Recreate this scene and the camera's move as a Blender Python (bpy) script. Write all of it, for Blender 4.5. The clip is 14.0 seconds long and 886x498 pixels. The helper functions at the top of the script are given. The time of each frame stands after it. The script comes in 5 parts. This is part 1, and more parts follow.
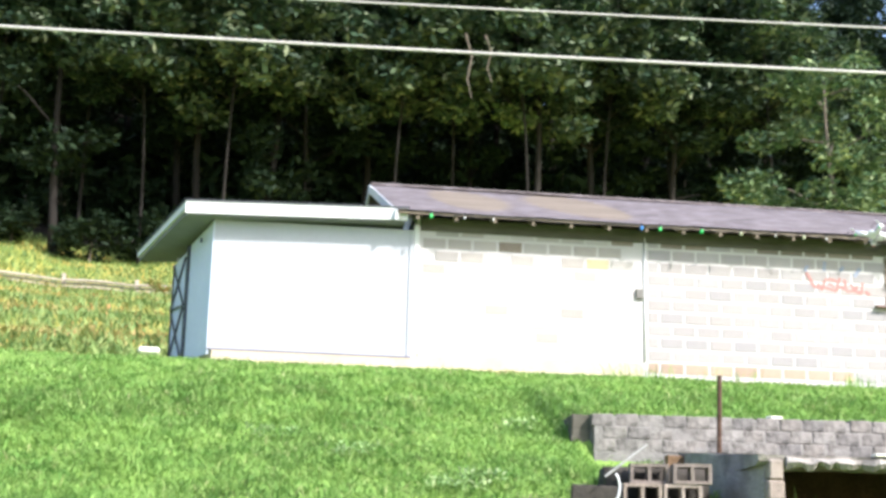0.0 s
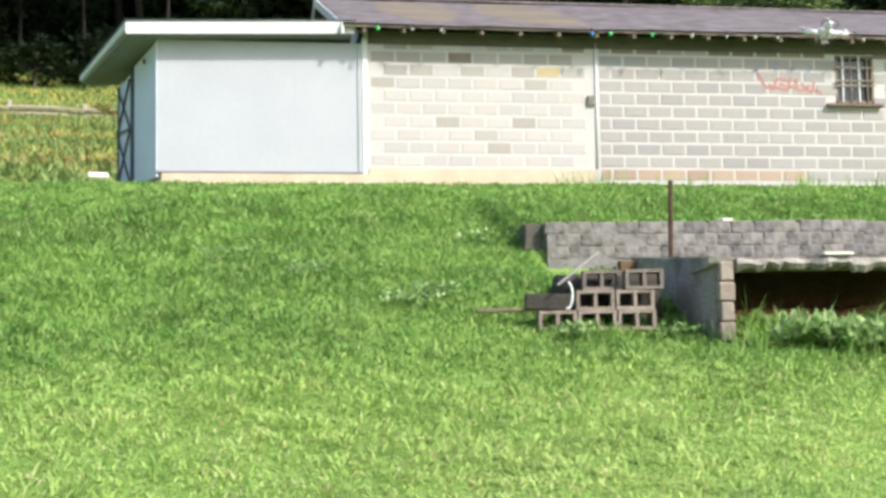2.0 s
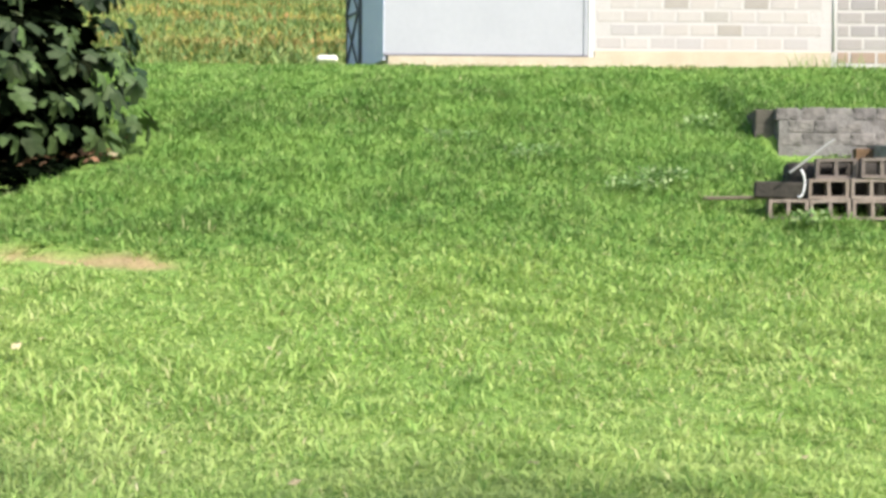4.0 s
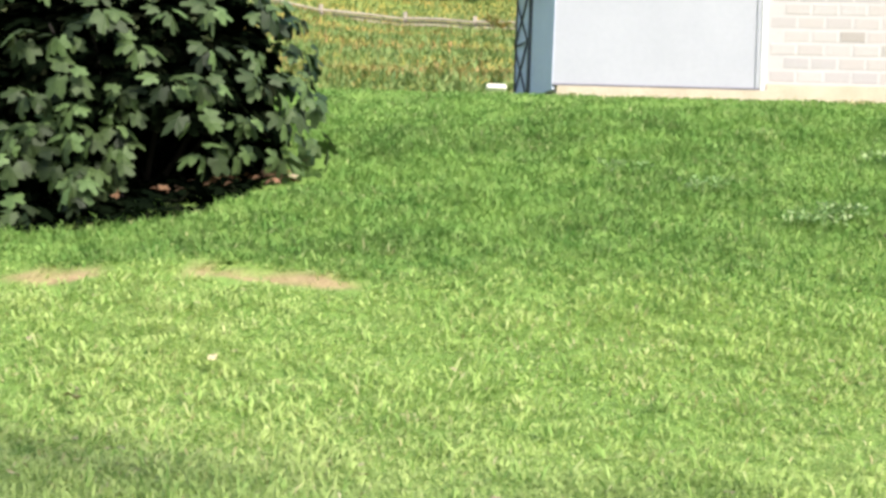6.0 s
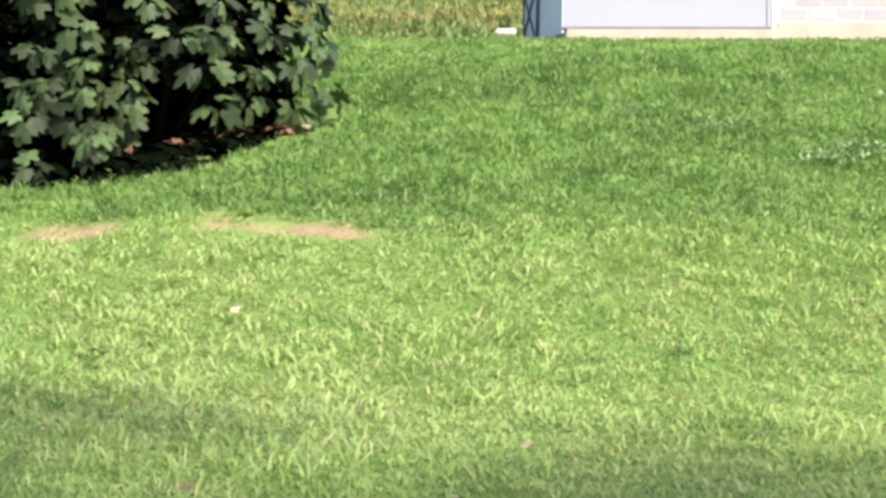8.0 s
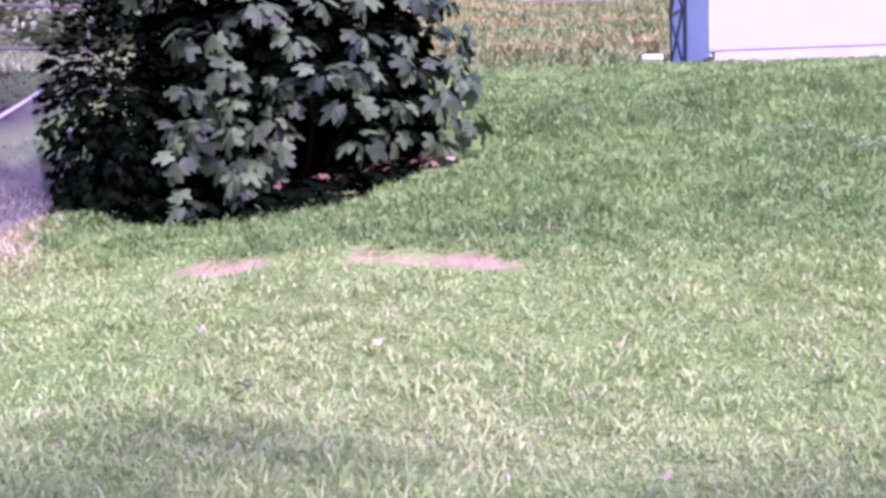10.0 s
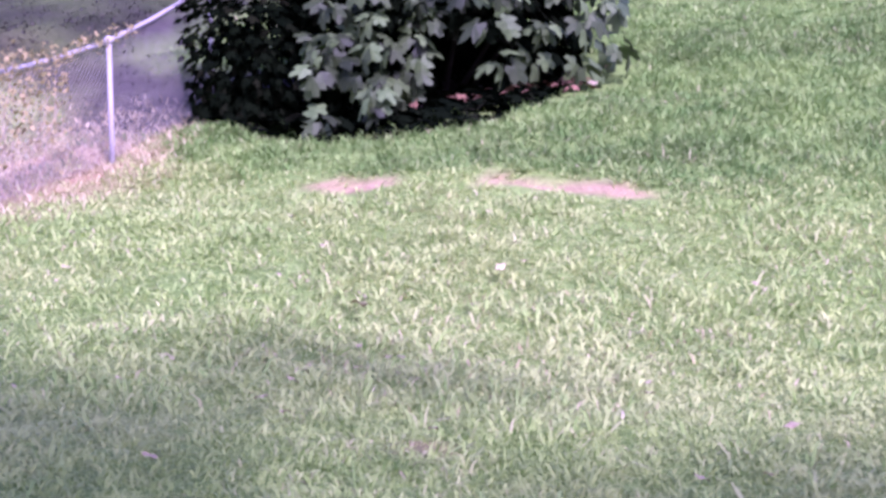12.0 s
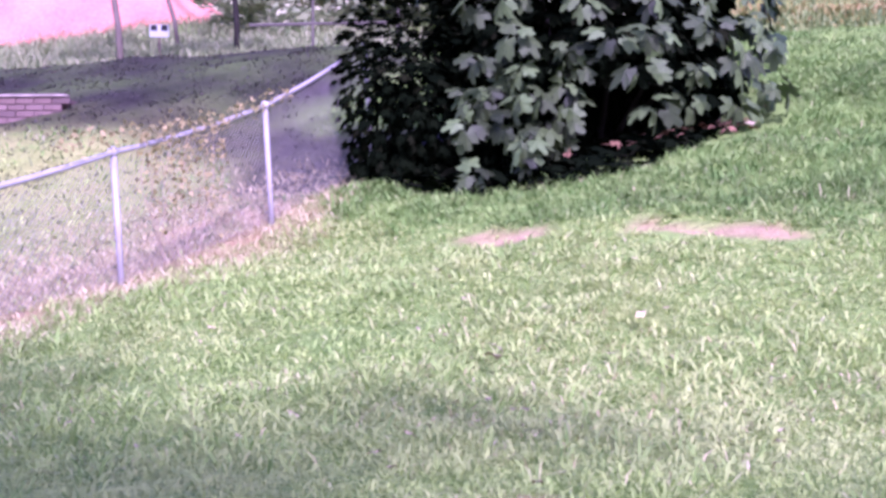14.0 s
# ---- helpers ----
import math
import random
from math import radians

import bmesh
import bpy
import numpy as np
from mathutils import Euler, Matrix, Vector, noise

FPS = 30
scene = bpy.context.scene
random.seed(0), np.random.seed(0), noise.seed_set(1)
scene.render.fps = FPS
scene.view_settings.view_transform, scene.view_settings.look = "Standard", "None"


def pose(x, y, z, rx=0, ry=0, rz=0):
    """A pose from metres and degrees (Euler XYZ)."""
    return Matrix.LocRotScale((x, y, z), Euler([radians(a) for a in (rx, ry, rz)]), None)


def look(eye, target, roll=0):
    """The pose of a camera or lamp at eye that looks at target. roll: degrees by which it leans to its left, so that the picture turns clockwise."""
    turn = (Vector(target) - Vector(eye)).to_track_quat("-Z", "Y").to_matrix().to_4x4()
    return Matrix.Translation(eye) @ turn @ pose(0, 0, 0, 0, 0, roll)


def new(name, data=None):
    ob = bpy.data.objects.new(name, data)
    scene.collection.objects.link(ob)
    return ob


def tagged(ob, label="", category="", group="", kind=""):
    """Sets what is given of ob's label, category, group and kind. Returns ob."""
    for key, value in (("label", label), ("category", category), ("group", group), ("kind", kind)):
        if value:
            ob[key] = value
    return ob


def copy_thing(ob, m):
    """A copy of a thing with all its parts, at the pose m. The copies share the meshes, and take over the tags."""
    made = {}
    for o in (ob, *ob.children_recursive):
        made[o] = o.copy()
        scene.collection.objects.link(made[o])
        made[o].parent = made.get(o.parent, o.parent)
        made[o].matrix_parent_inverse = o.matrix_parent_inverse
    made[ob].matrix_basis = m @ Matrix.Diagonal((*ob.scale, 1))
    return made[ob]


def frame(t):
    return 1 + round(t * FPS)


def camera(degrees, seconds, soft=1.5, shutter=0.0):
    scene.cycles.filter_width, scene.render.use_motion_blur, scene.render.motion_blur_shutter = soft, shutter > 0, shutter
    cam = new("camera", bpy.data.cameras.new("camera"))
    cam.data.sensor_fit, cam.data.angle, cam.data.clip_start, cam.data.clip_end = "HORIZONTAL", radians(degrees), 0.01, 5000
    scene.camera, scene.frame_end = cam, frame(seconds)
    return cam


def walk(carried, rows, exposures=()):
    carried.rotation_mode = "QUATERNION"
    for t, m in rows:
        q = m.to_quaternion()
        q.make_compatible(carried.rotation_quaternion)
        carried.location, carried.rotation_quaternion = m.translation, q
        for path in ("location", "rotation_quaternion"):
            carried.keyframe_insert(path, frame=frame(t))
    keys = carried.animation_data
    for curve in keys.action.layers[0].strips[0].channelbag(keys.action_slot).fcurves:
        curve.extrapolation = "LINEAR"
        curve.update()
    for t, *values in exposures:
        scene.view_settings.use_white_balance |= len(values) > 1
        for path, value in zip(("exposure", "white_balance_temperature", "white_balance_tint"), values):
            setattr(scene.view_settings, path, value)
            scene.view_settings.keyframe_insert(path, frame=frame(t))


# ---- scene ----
cam = camera(36.181, 14.0, soft=3.2)
PATH = [
    (0, (-6.246, -20.750, -2.708), (-4.973, -11.061, -0.583), 1.53),
    (0.5, (-6.220, -20.724, -2.720), (-4.885, -10.976, -0.932), 0.56),
    (0.7, (-6.200, -20.716, -2.714), (-4.828, -10.947, -1.006), 0.26),
    (1, (-6.169, -20.702, -2.699), (-4.722, -10.907, -1.302), -0.19),
    (1.2, (-6.158, -20.690, -2.695), (-4.634, -10.884, -1.348), -0.37),
    (1.5, (-6.153, -20.670, -2.691), (-4.526, -10.858, -1.660), -0.63),
    (1.7, (-6.155, -20.660, -2.683), (-4.506, -10.840, -1.759), -0.73),
    (2, (-6.165, -20.648, -2.674), (-4.539, -10.810, -1.913), -0.87),
    (2.5, (-6.186, -20.626, -2.675), (-4.740, -10.739, -2.269), -1.48),
    (2.8, (-6.180, -20.616, -2.670), (-4.862, -10.703, -2.370), -1.40),
    (3, (-6.176, -20.609, -2.666), (-4.903, -10.694, -2.406), -1.34),
    (3.5, (-6.216, -20.636, -2.665), (-5.309, -10.680, -2.424), -1.04),
    (3.7, (-6.218, -20.652, -2.665), (-5.720, -10.665, -2.628), -0.46),
    (4, (-6.219, -20.668, -2.664), (-6.196, -10.669, -2.756), 0.41),
    (4.2, (-6.219, -20.670, -2.653), (-6.447, -10.675, -2.849), 0.55),
    (6.3, (-6.433, -20.786, -2.701), (-7.646, -10.860, -2.582), 1.68),
    (6.5, (-6.436, -20.781, -2.707), (-7.747, -10.867, -2.709), 1.18),
    (7, (-6.427, -20.779, -2.697), (-7.865, -10.883, -2.764), 1.46),
    (7.5, (-6.467, -20.763, -2.702), (-7.545, -10.823, -2.878), 0.55),
    (7.7, (-6.482, -20.766, -2.695), (-7.578, -10.829, -2.934), 0.73),
    (9.8, (-6.430, -20.693, -2.685), (-8.407, -10.897, -3.046), -0.36),
    (10, (-6.409, -20.707, -2.697), (-8.671, -10.967, -2.767), -0.34),
    (10.3, (-6.386, -20.705, -2.700), (-8.964, -11.043, -2.546), -0.29),
    (10.5, (-6.375, -20.703, -2.704), (-9.069, -11.073, -2.603), -0.25),
    (10.7, (-6.365, -20.703, -2.724), (-9.016, -11.066, -2.522), 0.00),
    (11, (-6.351, -20.702, -2.753), (-9.176, -11.113, -2.500), 0.38),
    (11.5, (-6.355, -20.605, -2.725), (-9.400, -11.081, -2.817), -0.35),
    (12, (-6.387, -20.430, -2.724), (-9.651, -10.998, -3.349), 2.15),
    (12.3, (-6.384, -20.327, -2.723), (-9.803, -10.995, -3.812), 2.33),
    (12.5, (-6.372, -20.265, -2.723), (-9.909, -11.009, -4.068), 2.45),
    (12.7, (-6.313, -20.220, -2.743), (-10.450, -11.231, -4.001), 2.17),
    (13, (-6.225, -20.153, -2.773), (-10.883, -11.400, -4.077), 1.75),
    (13.2, (-6.192, -20.139, -2.770), (-10.988, -11.440, -3.923), 0.66),
    (13.5, (-6.143, -20.117, -2.766), (-10.769, -11.300, -3.693), -0.98),
    (14, (-6.163, -20.260, -2.732), (-10.703, -11.353, -2.992), -0.20),
]
EXPOSURES = [(0, 1.46, 6150, 12), (0.5, 1.27, 6200, 10), (1.2, 1.16, 6250, 8), (1.6, 0.97, 6350, 8), (4.2, 0.89, 6500, 10), (6.3, 0.98, 6500, 12), (7.7, 1.0, 6450, 14),
             (9.8, 1.1, 5240, 92), (12, 1.12, 5200, 93), (14, 1.15, 5200, 89)]
walk(cam, [(t, look(e, g, r)) for t, e, g, r in PATH], EXPOSURES)

# ---- light ----
SUN_EL, SUN_AZ = radians(41), radians(40)
to_sun = Vector((math.sin(SUN_AZ) * math.cos(SUN_EL), -math.cos(SUN_AZ) * math.cos(SUN_EL), math.sin(SUN_EL)))
world = bpy.data.worlds.new("world")
scene.world = world
world.use_nodes = True
wn = world.node_tree.nodes
sky = wn.new("ShaderNodeTexSky")
sky.sky_type, sky.sun_disc = "NISHITA", False
sky.sun_elevation, sky.sun_rotation = SUN_EL, math.atan2(to_sun.x, to_sun.y)
sky.dust_density = 2.5
world.node_tree.links.new(sky.outputs[0], wn["Background"].inputs[0])
wn["Background"].inputs[1].default_value = 0.15
sun = new("sun", bpy.data.lights.new("sun", "SUN"))
sun.data.energy, sun.data.angle, sun.data.color = 3.0, radians(4.0), (1.0, 0.95, 0.87)
sun.matrix_world = look(to_sun * 50, (0, 0, 0))


# ---- materials ----
def ramp(nt, fac, stops):
    r = nt.nodes.new("ShaderNodeValToRGB")
    while len(r.color_ramp.elements) < len(stops):
        r.color_ramp.elements.new(0.5)
    for el, (p, c) in zip(r.color_ramp.elements, stops):
        el.position, el.color = p, (*c, 1)
    nt.links.new(fac, r.inputs[0])
    return r.outputs[0]


def mixed(nt, fac, a, b, mode="MIX"):
    m = nt.nodes.new("ShaderNodeMix")
    m.data_type, m.blend_type = "RGBA", mode
    for sock, v in ((m.inputs[0], fac), (m.inputs[6], a), (m.inputs[7], b)):
        if isinstance(v, (int, float)):
            sock.default_value = v
        elif isinstance(v, tuple):
            sock.default_value = (*v, 1)
        else:
            nt.links.new(v, sock)
    return m.outputs[2]


def noise_of(nt, scale, detail=4, coords="Object", stretch=None):
    tc = nt.nodes.new("ShaderNodeTexCoord")
    n = nt.nodes.new("ShaderNodeTexNoise")
    n.inputs["Scale"].default_value, n.inputs["Detail"].default_value = scale, detail
    src = tc.outputs[coords]
    if stretch:
        mp = nt.nodes.new("ShaderNodeMapping")
        mp.inputs["Scale"].default_value = stretch
        nt.links.new(src, mp.inputs[0])
        src = mp.outputs[0]
    nt.links.new(src, n.inputs["Vector"])
    return n.outputs["Fac"]


def surface(name, dark, light, scale=3.0, fine=40.0, rough=0.85, bump=0.3, metal=0.0, vary="", spread=0.35, stain=None, through_light=0.0, stretch=None, stain_scale=1.2, spec=0.3):
    """Noise between two colours at two scales, with bump; vary: 'object' or 'island' shifts brightness piece by piece."""
    mat = bpy.data.materials.new(name)
    mat.use_nodes = True
    nt = mat.node_tree
    bsdf = nt.nodes["Principled BSDF"]
    big, small = noise_of(nt, scale, 5, stretch=stretch), noise_of(nt, fine, 3, stretch=stretch)
    col = mixed(nt, 0.4, ramp(nt, big, [(0.3, dark), (0.7, light)]), ramp(nt, small, [(0.3, dark), (0.7, light)]))
    if stain:
        col = mixed(nt, ramp(nt, noise_of(nt, stain_scale, 6), [(0.48, (0, 0, 0)), (0.66, (0.8, 0.8, 0.8))]), col, stain)
    if vary:
        if vary == "object":
            rnd = nt.nodes.new("ShaderNodeObjectInfo").outputs["Random"]
        else:
            rnd = nt.nodes.new("ShaderNodeNewGeometry").outputs["Random Per Island"]
        lo, hi = 1 - spread, 1 + spread
        col = mixed(nt, 1.0, col, ramp(nt, rnd, [(0, (lo, lo, lo * 1.03)), (0.5, (1.02, 0.99, 0.97)), (1, (hi, hi, hi))]), "MULTIPLY")
    nt.links.new(col, bsdf.inputs["Base Color"])
    bsdf.inputs["Roughness"].default_value, bsdf.inputs["Metallic"].default_value = rough, metal
    bsdf.inputs["Specular IOR Level"].default_value = spec
    if bump:
        b = nt.nodes.new("ShaderNodeBump")
        b.inputs["Strength"].default_value, b.inputs["Distance"].default_value = bump, 0.02
        nt.links.new(small, b.inputs["Height"])
        nt.links.new(b.outputs[0], bsdf.inputs["Normal"])
    if through_light:
        tr = nt.nodes.new("ShaderNodeBsdfTranslucent")
        nt.links.new(col, tr.inputs["Color"])
        ms = nt.nodes.new("ShaderNodeMixShader")
        ms.inputs[0].default_value = through_light
        nt.links.new(bsdf.outputs[0], ms.inputs[1])
        nt.links.new(tr.outputs[0], ms.inputs[2])
        nt.links.new(ms.outputs[0], nt.nodes["Material Output"].inputs[0])
    return mat


def foliage(name, stops, rough=0.6, through_light=0.3, patch=None, gloss=0.3, patch2=None, patch3=None):
    """Leaf colours spread over the islands of a mesh, in drifts."""
    mat = bpy.data.materials.new(name)
    mat.use_nodes = True
    nt = mat.node_tree
    bsdf = nt.nodes["Principled BSDF"]
    rnd = nt.nodes.new("ShaderNodeNewGeometry").outputs["Random Per Island"]
    col = ramp(nt, rnd, stops)
    for drift in (patch, patch2, patch3):
        if drift:
            col = mixed(nt, ramp(nt, noise_of(nt, drift[0], 4), [(0.42, (0, 0, 0)), (0.66, (0.7, 0.7, 0.7))]), col, drift[1])
    nt.links.new(col, bsdf.inputs["Base Color"])
    bsdf.inputs["Roughness"].default_value = rough
    bsdf.inputs["Specular IOR Level"].default_value = gloss
    tr = nt.nodes.new("ShaderNodeBsdfTranslucent")
    nt.links.new(col, tr.inputs["Color"])
    ms = nt.nodes.new("ShaderNodeMixShader")
    ms.inputs[0].default_value = through_light
    nt.links.new(bsdf.outputs[0], ms.inputs[1])
    nt.links.new(tr.outputs[0], ms.inputs[2])
    nt.links.new(ms.outputs[0], nt.nodes["Material Output"].inputs[0])
    return mat


def ground_material():
    mat = bpy.data.materials.new("turf_and_soil")
    mat.use_nodes = True
    nt = mat.node_tree
    bsdf = nt.nodes["Principled BSDF"]
    turf = mixed(nt, 0.5, ramp(nt, noise_of(nt, 0.7, 5), [(0.3, (0.13, 0.24, 0.05)), (0.7, (0.24, 0.36, 0.09))]),
                 ramp(nt, noise_of(nt, 14, 4), [(0.3, (0.09, 0.17, 0.035)), (0.7, (0.24, 0.36, 0.09))]))
    field = mixed(nt, 0.5, ramp(nt, noise_of(nt, 0.35, 6, stretch=(0.5, 1.6, 1)), [(0.35, (0.2, 0.26, 0.05)), (0.52, (0.32, 0.28, 0.07)), (0.68, (0.42, 0.22, 0.06))]),
                  ramp(nt, noise_of(nt, 2.5, 5), [(0.3, (0.15, 0.2, 0.04)), (0.7, (0.4, 0.36, 0.1))]))
    soil = mixed(nt, 0.5, ramp(nt, noise_of(nt, 5, 5), [(0.3, (0.33, 0.22, 0.11)), (0.7, (0.56, 0.4, 0.22))]),
                 ramp(nt, noise_of(nt, 45, 3), [(0.3, (0.2, 0.12, 0.07)), (0.7, (0.48, 0.34, 0.22))]))
    # near-black ground: shade of bush, yard and wood put into the colour
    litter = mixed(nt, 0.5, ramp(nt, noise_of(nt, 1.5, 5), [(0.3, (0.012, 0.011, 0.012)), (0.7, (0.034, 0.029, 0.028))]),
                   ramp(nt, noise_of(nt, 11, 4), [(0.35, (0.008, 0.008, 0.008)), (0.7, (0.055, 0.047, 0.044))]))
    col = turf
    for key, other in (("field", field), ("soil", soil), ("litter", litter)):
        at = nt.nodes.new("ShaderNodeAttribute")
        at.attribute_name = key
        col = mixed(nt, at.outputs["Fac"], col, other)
    nt.links.new(col, bsdf.inputs["Base Color"])
    bsdf.inputs["Roughness"].default_value = 0.95
    bsdf.inputs["Specular IOR Level"].default_value = 0.1
    b = nt.nodes.new("ShaderNodeBump")
    b.inputs["Strength"].default_value, b.inputs["Distance"].default_value = 0.6, 0.05
    nt.links.new(noise_of(nt, 25, 4), b.inputs["Height"])
    nt.links.new(b.outputs[0], bsdf.inputs["Normal"])
    return mat


M_GROUND = ground_material()
M_GRASS = foliage("grass_blade", [(0, (0.1, 0.2, 0.045)), (0.45, (0.18, 0.31, 0.078)), (0.8, (0.27, 0.4, 0.12)), (0.95, (0.37, 0.45, 0.18)), (1, (0.52, 0.46, 0.26))], patch=(0.9, (0.31, 0.48, 0.125)), patch2=(2.6, (0.13, 0.28, 0.06)), gloss=0.12)
M_LAWN = foliage("mown_grass_blade", [(0, (0.29, 0.44, 0.1)), (0.4, (0.4, 0.56, 0.155)), (0.75, (0.5, 0.66, 0.205)), (0.93, (0.57, 0.66, 0.26)), (1, (0.6, 0.53, 0.31))], patch=(0.7, (0.53, 0.62, 0.21)), patch2=(2.4, (0.25, 0.4, 0.1)), patch3=(0.42, (0.5, 0.6, 0.22)), gloss=0.12)
M_SHOOT = foliage("broad_grass_blade", [(0, (0.22, 0.36, 0.09)), (0.5, (0.35, 0.5, 0.14)), (0.85, (0.48, 0.6, 0.21)), (1, (0.6, 0.58, 0.3))], patch=(1.1, (0.3, 0.48, 0.13)), gloss=0.12)
M_STRAW = foliage("dry_straw", [(0, (0.35, 0.29, 0.13)), (0.5, (0.51, 0.45, 0.23)), (1, (0.66, 0.61, 0.37))], through_light=0.15)
M_FIELDGRASS = foliage("field_grass", [(0, (0.15, 0.22, 0.065)), (0.4, (0.23, 0.3, 0.095)), (0.65, (0.36, 0.31, 0.12)), (1, (0.5, 0.25, 0.11))], patch=(0.3, (0.22, 0.3, 0.08)), patch2=(0.7, (0.36, 0.27, 0.09)))
M_TERRACE = foliage("terrace_grass", [(0, (0.1, 0.17, 0.05)), (0.5, (0.19, 0.29, 0.085)), (1, (0.3, 0.37, 0.13))])
M_YARD = foliage("yard_grass_blade", [(0, (0.16, 0.22, 0.09)), (0.5, (0.27, 0.32, 0.15)), (1, (0.42, 0.42, 0.26))])
M_WEED = foliage("weed_leaf", [(0, (0.18, 0.31, 0.1)), (0.6, (0.31, 0.45, 0.17)), (1, (0.48, 0.57, 0.3))])
# leaves behind the front ones: partial shade put into a darker tone
M_FIGDIM = foliage("dim_fig_leaf", [(0, (0.006, 0.017, 0.006)), (0.5, (0.02, 0.044, 0.014)), (1, (0.076, 0.122, 0.045))], rough=0.5, through_light=0.05, gloss=0.25)
# inner fig leaves: the bush's inner shade is put into this colour
M_FIGSHADE = foliage("shaded_fig_leaf", [(0, (0.002, 0.004, 0.002)), (0.8, (0.004, 0.007, 0.003)), (1, (0.01, 0.012, 0.006))], rough=0.95, through_light=0.01, gloss=0.0)
# front leaves: a lighter tone carries the light on them
M_FIGLIT = surface("lit_fig_leaf", (0.031, 0.057, 0.018), (0.078, 0.12, 0.042), 6, 30, 0.5, 0.25, vary="object", spread=0.75, through_light=0.06, spec=0.25)
M_FIGDRY = surface("dry_fig_leaf", (0.1, 0.055, 0.03), (0.3, 0.17, 0.09), 8, 40, 0.85, 0.3)
# woodland leaves: the shade inside the wood is put into the colour
M_WOODS = foliage("shaded_woodland_leaf", [(0, (0.01, 0.021, 0.012)), (0.5, (0.016, 0.03, 0.015)), (0.85, (0.025, 0.042, 0.02)), (1, (0.045, 0.064, 0.028))], through_light=0.12, patch=(0.12, (0.012, 0.025, 0.011)), gloss=0.12)
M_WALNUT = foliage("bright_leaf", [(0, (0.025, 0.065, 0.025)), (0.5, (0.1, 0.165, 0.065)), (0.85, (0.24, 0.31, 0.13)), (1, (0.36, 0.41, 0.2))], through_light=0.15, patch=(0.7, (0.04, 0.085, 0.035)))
# darker copy of bark with the shade put into its colour
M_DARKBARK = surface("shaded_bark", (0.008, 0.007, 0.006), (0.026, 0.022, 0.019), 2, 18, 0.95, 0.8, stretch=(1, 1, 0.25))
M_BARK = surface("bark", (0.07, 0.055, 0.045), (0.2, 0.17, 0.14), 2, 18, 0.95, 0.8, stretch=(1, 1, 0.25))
M_STRAWSTEM = surface("dry_vine_stem", (0.3, 0.23, 0.14), (0.5, 0.41, 0.28), 6, 40, 0.9, 0.3)
M_MORTAR = surface("white_mortar", (0.45, 0.426, 0.424), (0.52, 0.495, 0.492), 2.5, 40, 0.9, 0.4)
M_BLOCK = surface("grey_block", (0.3, 0.282, 0.282), (0.375, 0.355, 0.353), 3, 60, 0.95, 0.5, vary="object", spread=0.09, stain=(0.39, 0.36, 0.345), stain_scale=1.7)
M_WHITEBLOCK = surface("whitewashed_block", (0.42, 0.392, 0.385), (0.48, 0.45, 0.443), 2.5, 50, 0.95, 0.4, vary="object", spread=0.06, stain=(0.45, 0.41, 0.375), stain_scale=0.9)
M_PALEBLOCK = surface("thinly_painted_block", (0.31, 0.29, 0.275), (0.4, 0.375, 0.355), 3, 50, 0.95, 0.5, vary="object", spread=0.12)
M_CLAYBLOCK = surface("clay_stained_block", (0.34, 0.25, 0.195), (0.42, 0.33, 0.27), 3, 50, 0.95, 0.6, vary="object", spread=0.14)
M_BROWNBLOCK = surface("unpainted_brown_block", (0.16, 0.13, 0.11), (0.3, 0.26, 0.22), 3, 50, 0.95, 0.6, vary="object", spread=0.2)
M_YELLOWBLOCK = surface("ochre_block", (0.42, 0.33, 0.19), (0.5, 0.41, 0.27), 5, 50, 0.95, 0.5)
M_OLDBLOCK = surface("weathered_block", (0.085, 0.081, 0.075), (0.205, 0.194, 0.184), 5, 45, 0.95, 0.9, vary="object", spread=0.22, stain=(0.27, 0.255, 0.24), stain_scale=6)
M_OLDMORTAR = surface("old_mortar", (0.15, 0.142, 0.135), (0.3, 0.285, 0.27), 6, 40, 0.95, 0.8)
M_PILEBLOCK = surface("pale_block", (0.2, 0.165, 0.145), (0.36, 0.305, 0.265), 5, 60, 0.95, 0.8, vary="object", spread=0.25, stain=(0.12, 0.11, 0.09), stain_scale=4)
M_CONCRETE = surface("old_concrete", (0.2, 0.18, 0.17), (0.4, 0.37, 0.34), 3, 35, 0.95, 0.9, stain=(0.1, 0.09, 0.08), stain_scale=2.5)
M_FOOTING = surface("sandy_footing", (0.46, 0.38, 0.29), (0.6, 0.52, 0.41), 3, 40, 0.95, 0.6)
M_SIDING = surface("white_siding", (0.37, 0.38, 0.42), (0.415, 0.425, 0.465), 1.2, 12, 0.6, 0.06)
# white siding on the shaded side: blue skylight put into the colour
M_SIDESKY = surface("skylit_siding", (0.5, 0.55, 0.68), (0.6, 0.65, 0.78), 1.2, 12, 0.6, 0.06)
M_TRIMWHITE = surface("white_trim", (0.56, 0.57, 0.58), (0.66, 0.66, 0.66), 2, 15, 0.55, 0.08)
M_DARKTRIM = surface("dark_trim", (0.045, 0.05, 0.065), (0.08, 0.085, 0.1), 3, 30, 0.7, 0.2)
M_SOFFIT = surface("grey_soffit", (0.17, 0.165, 0.2), (0.23, 0.225, 0.26), 2, 20, 0.8, 0.15)
M_ROOF = surface("weathered_shingle", (0.1, 0.087, 0.09), (0.2, 0.177, 0.182), 1.6, 26, 0.95, 0.9, stain=(0.235, 0.214, 0.23), stain_scale=3.2, vary="island", spread=0.03, spec=0.15)
M_TIMBER = surface("old_timber", (0.1, 0.08, 0.06), (0.22, 0.18, 0.14), 3, 25, 0.9, 0.5, stretch=(0.2, 1, 1))
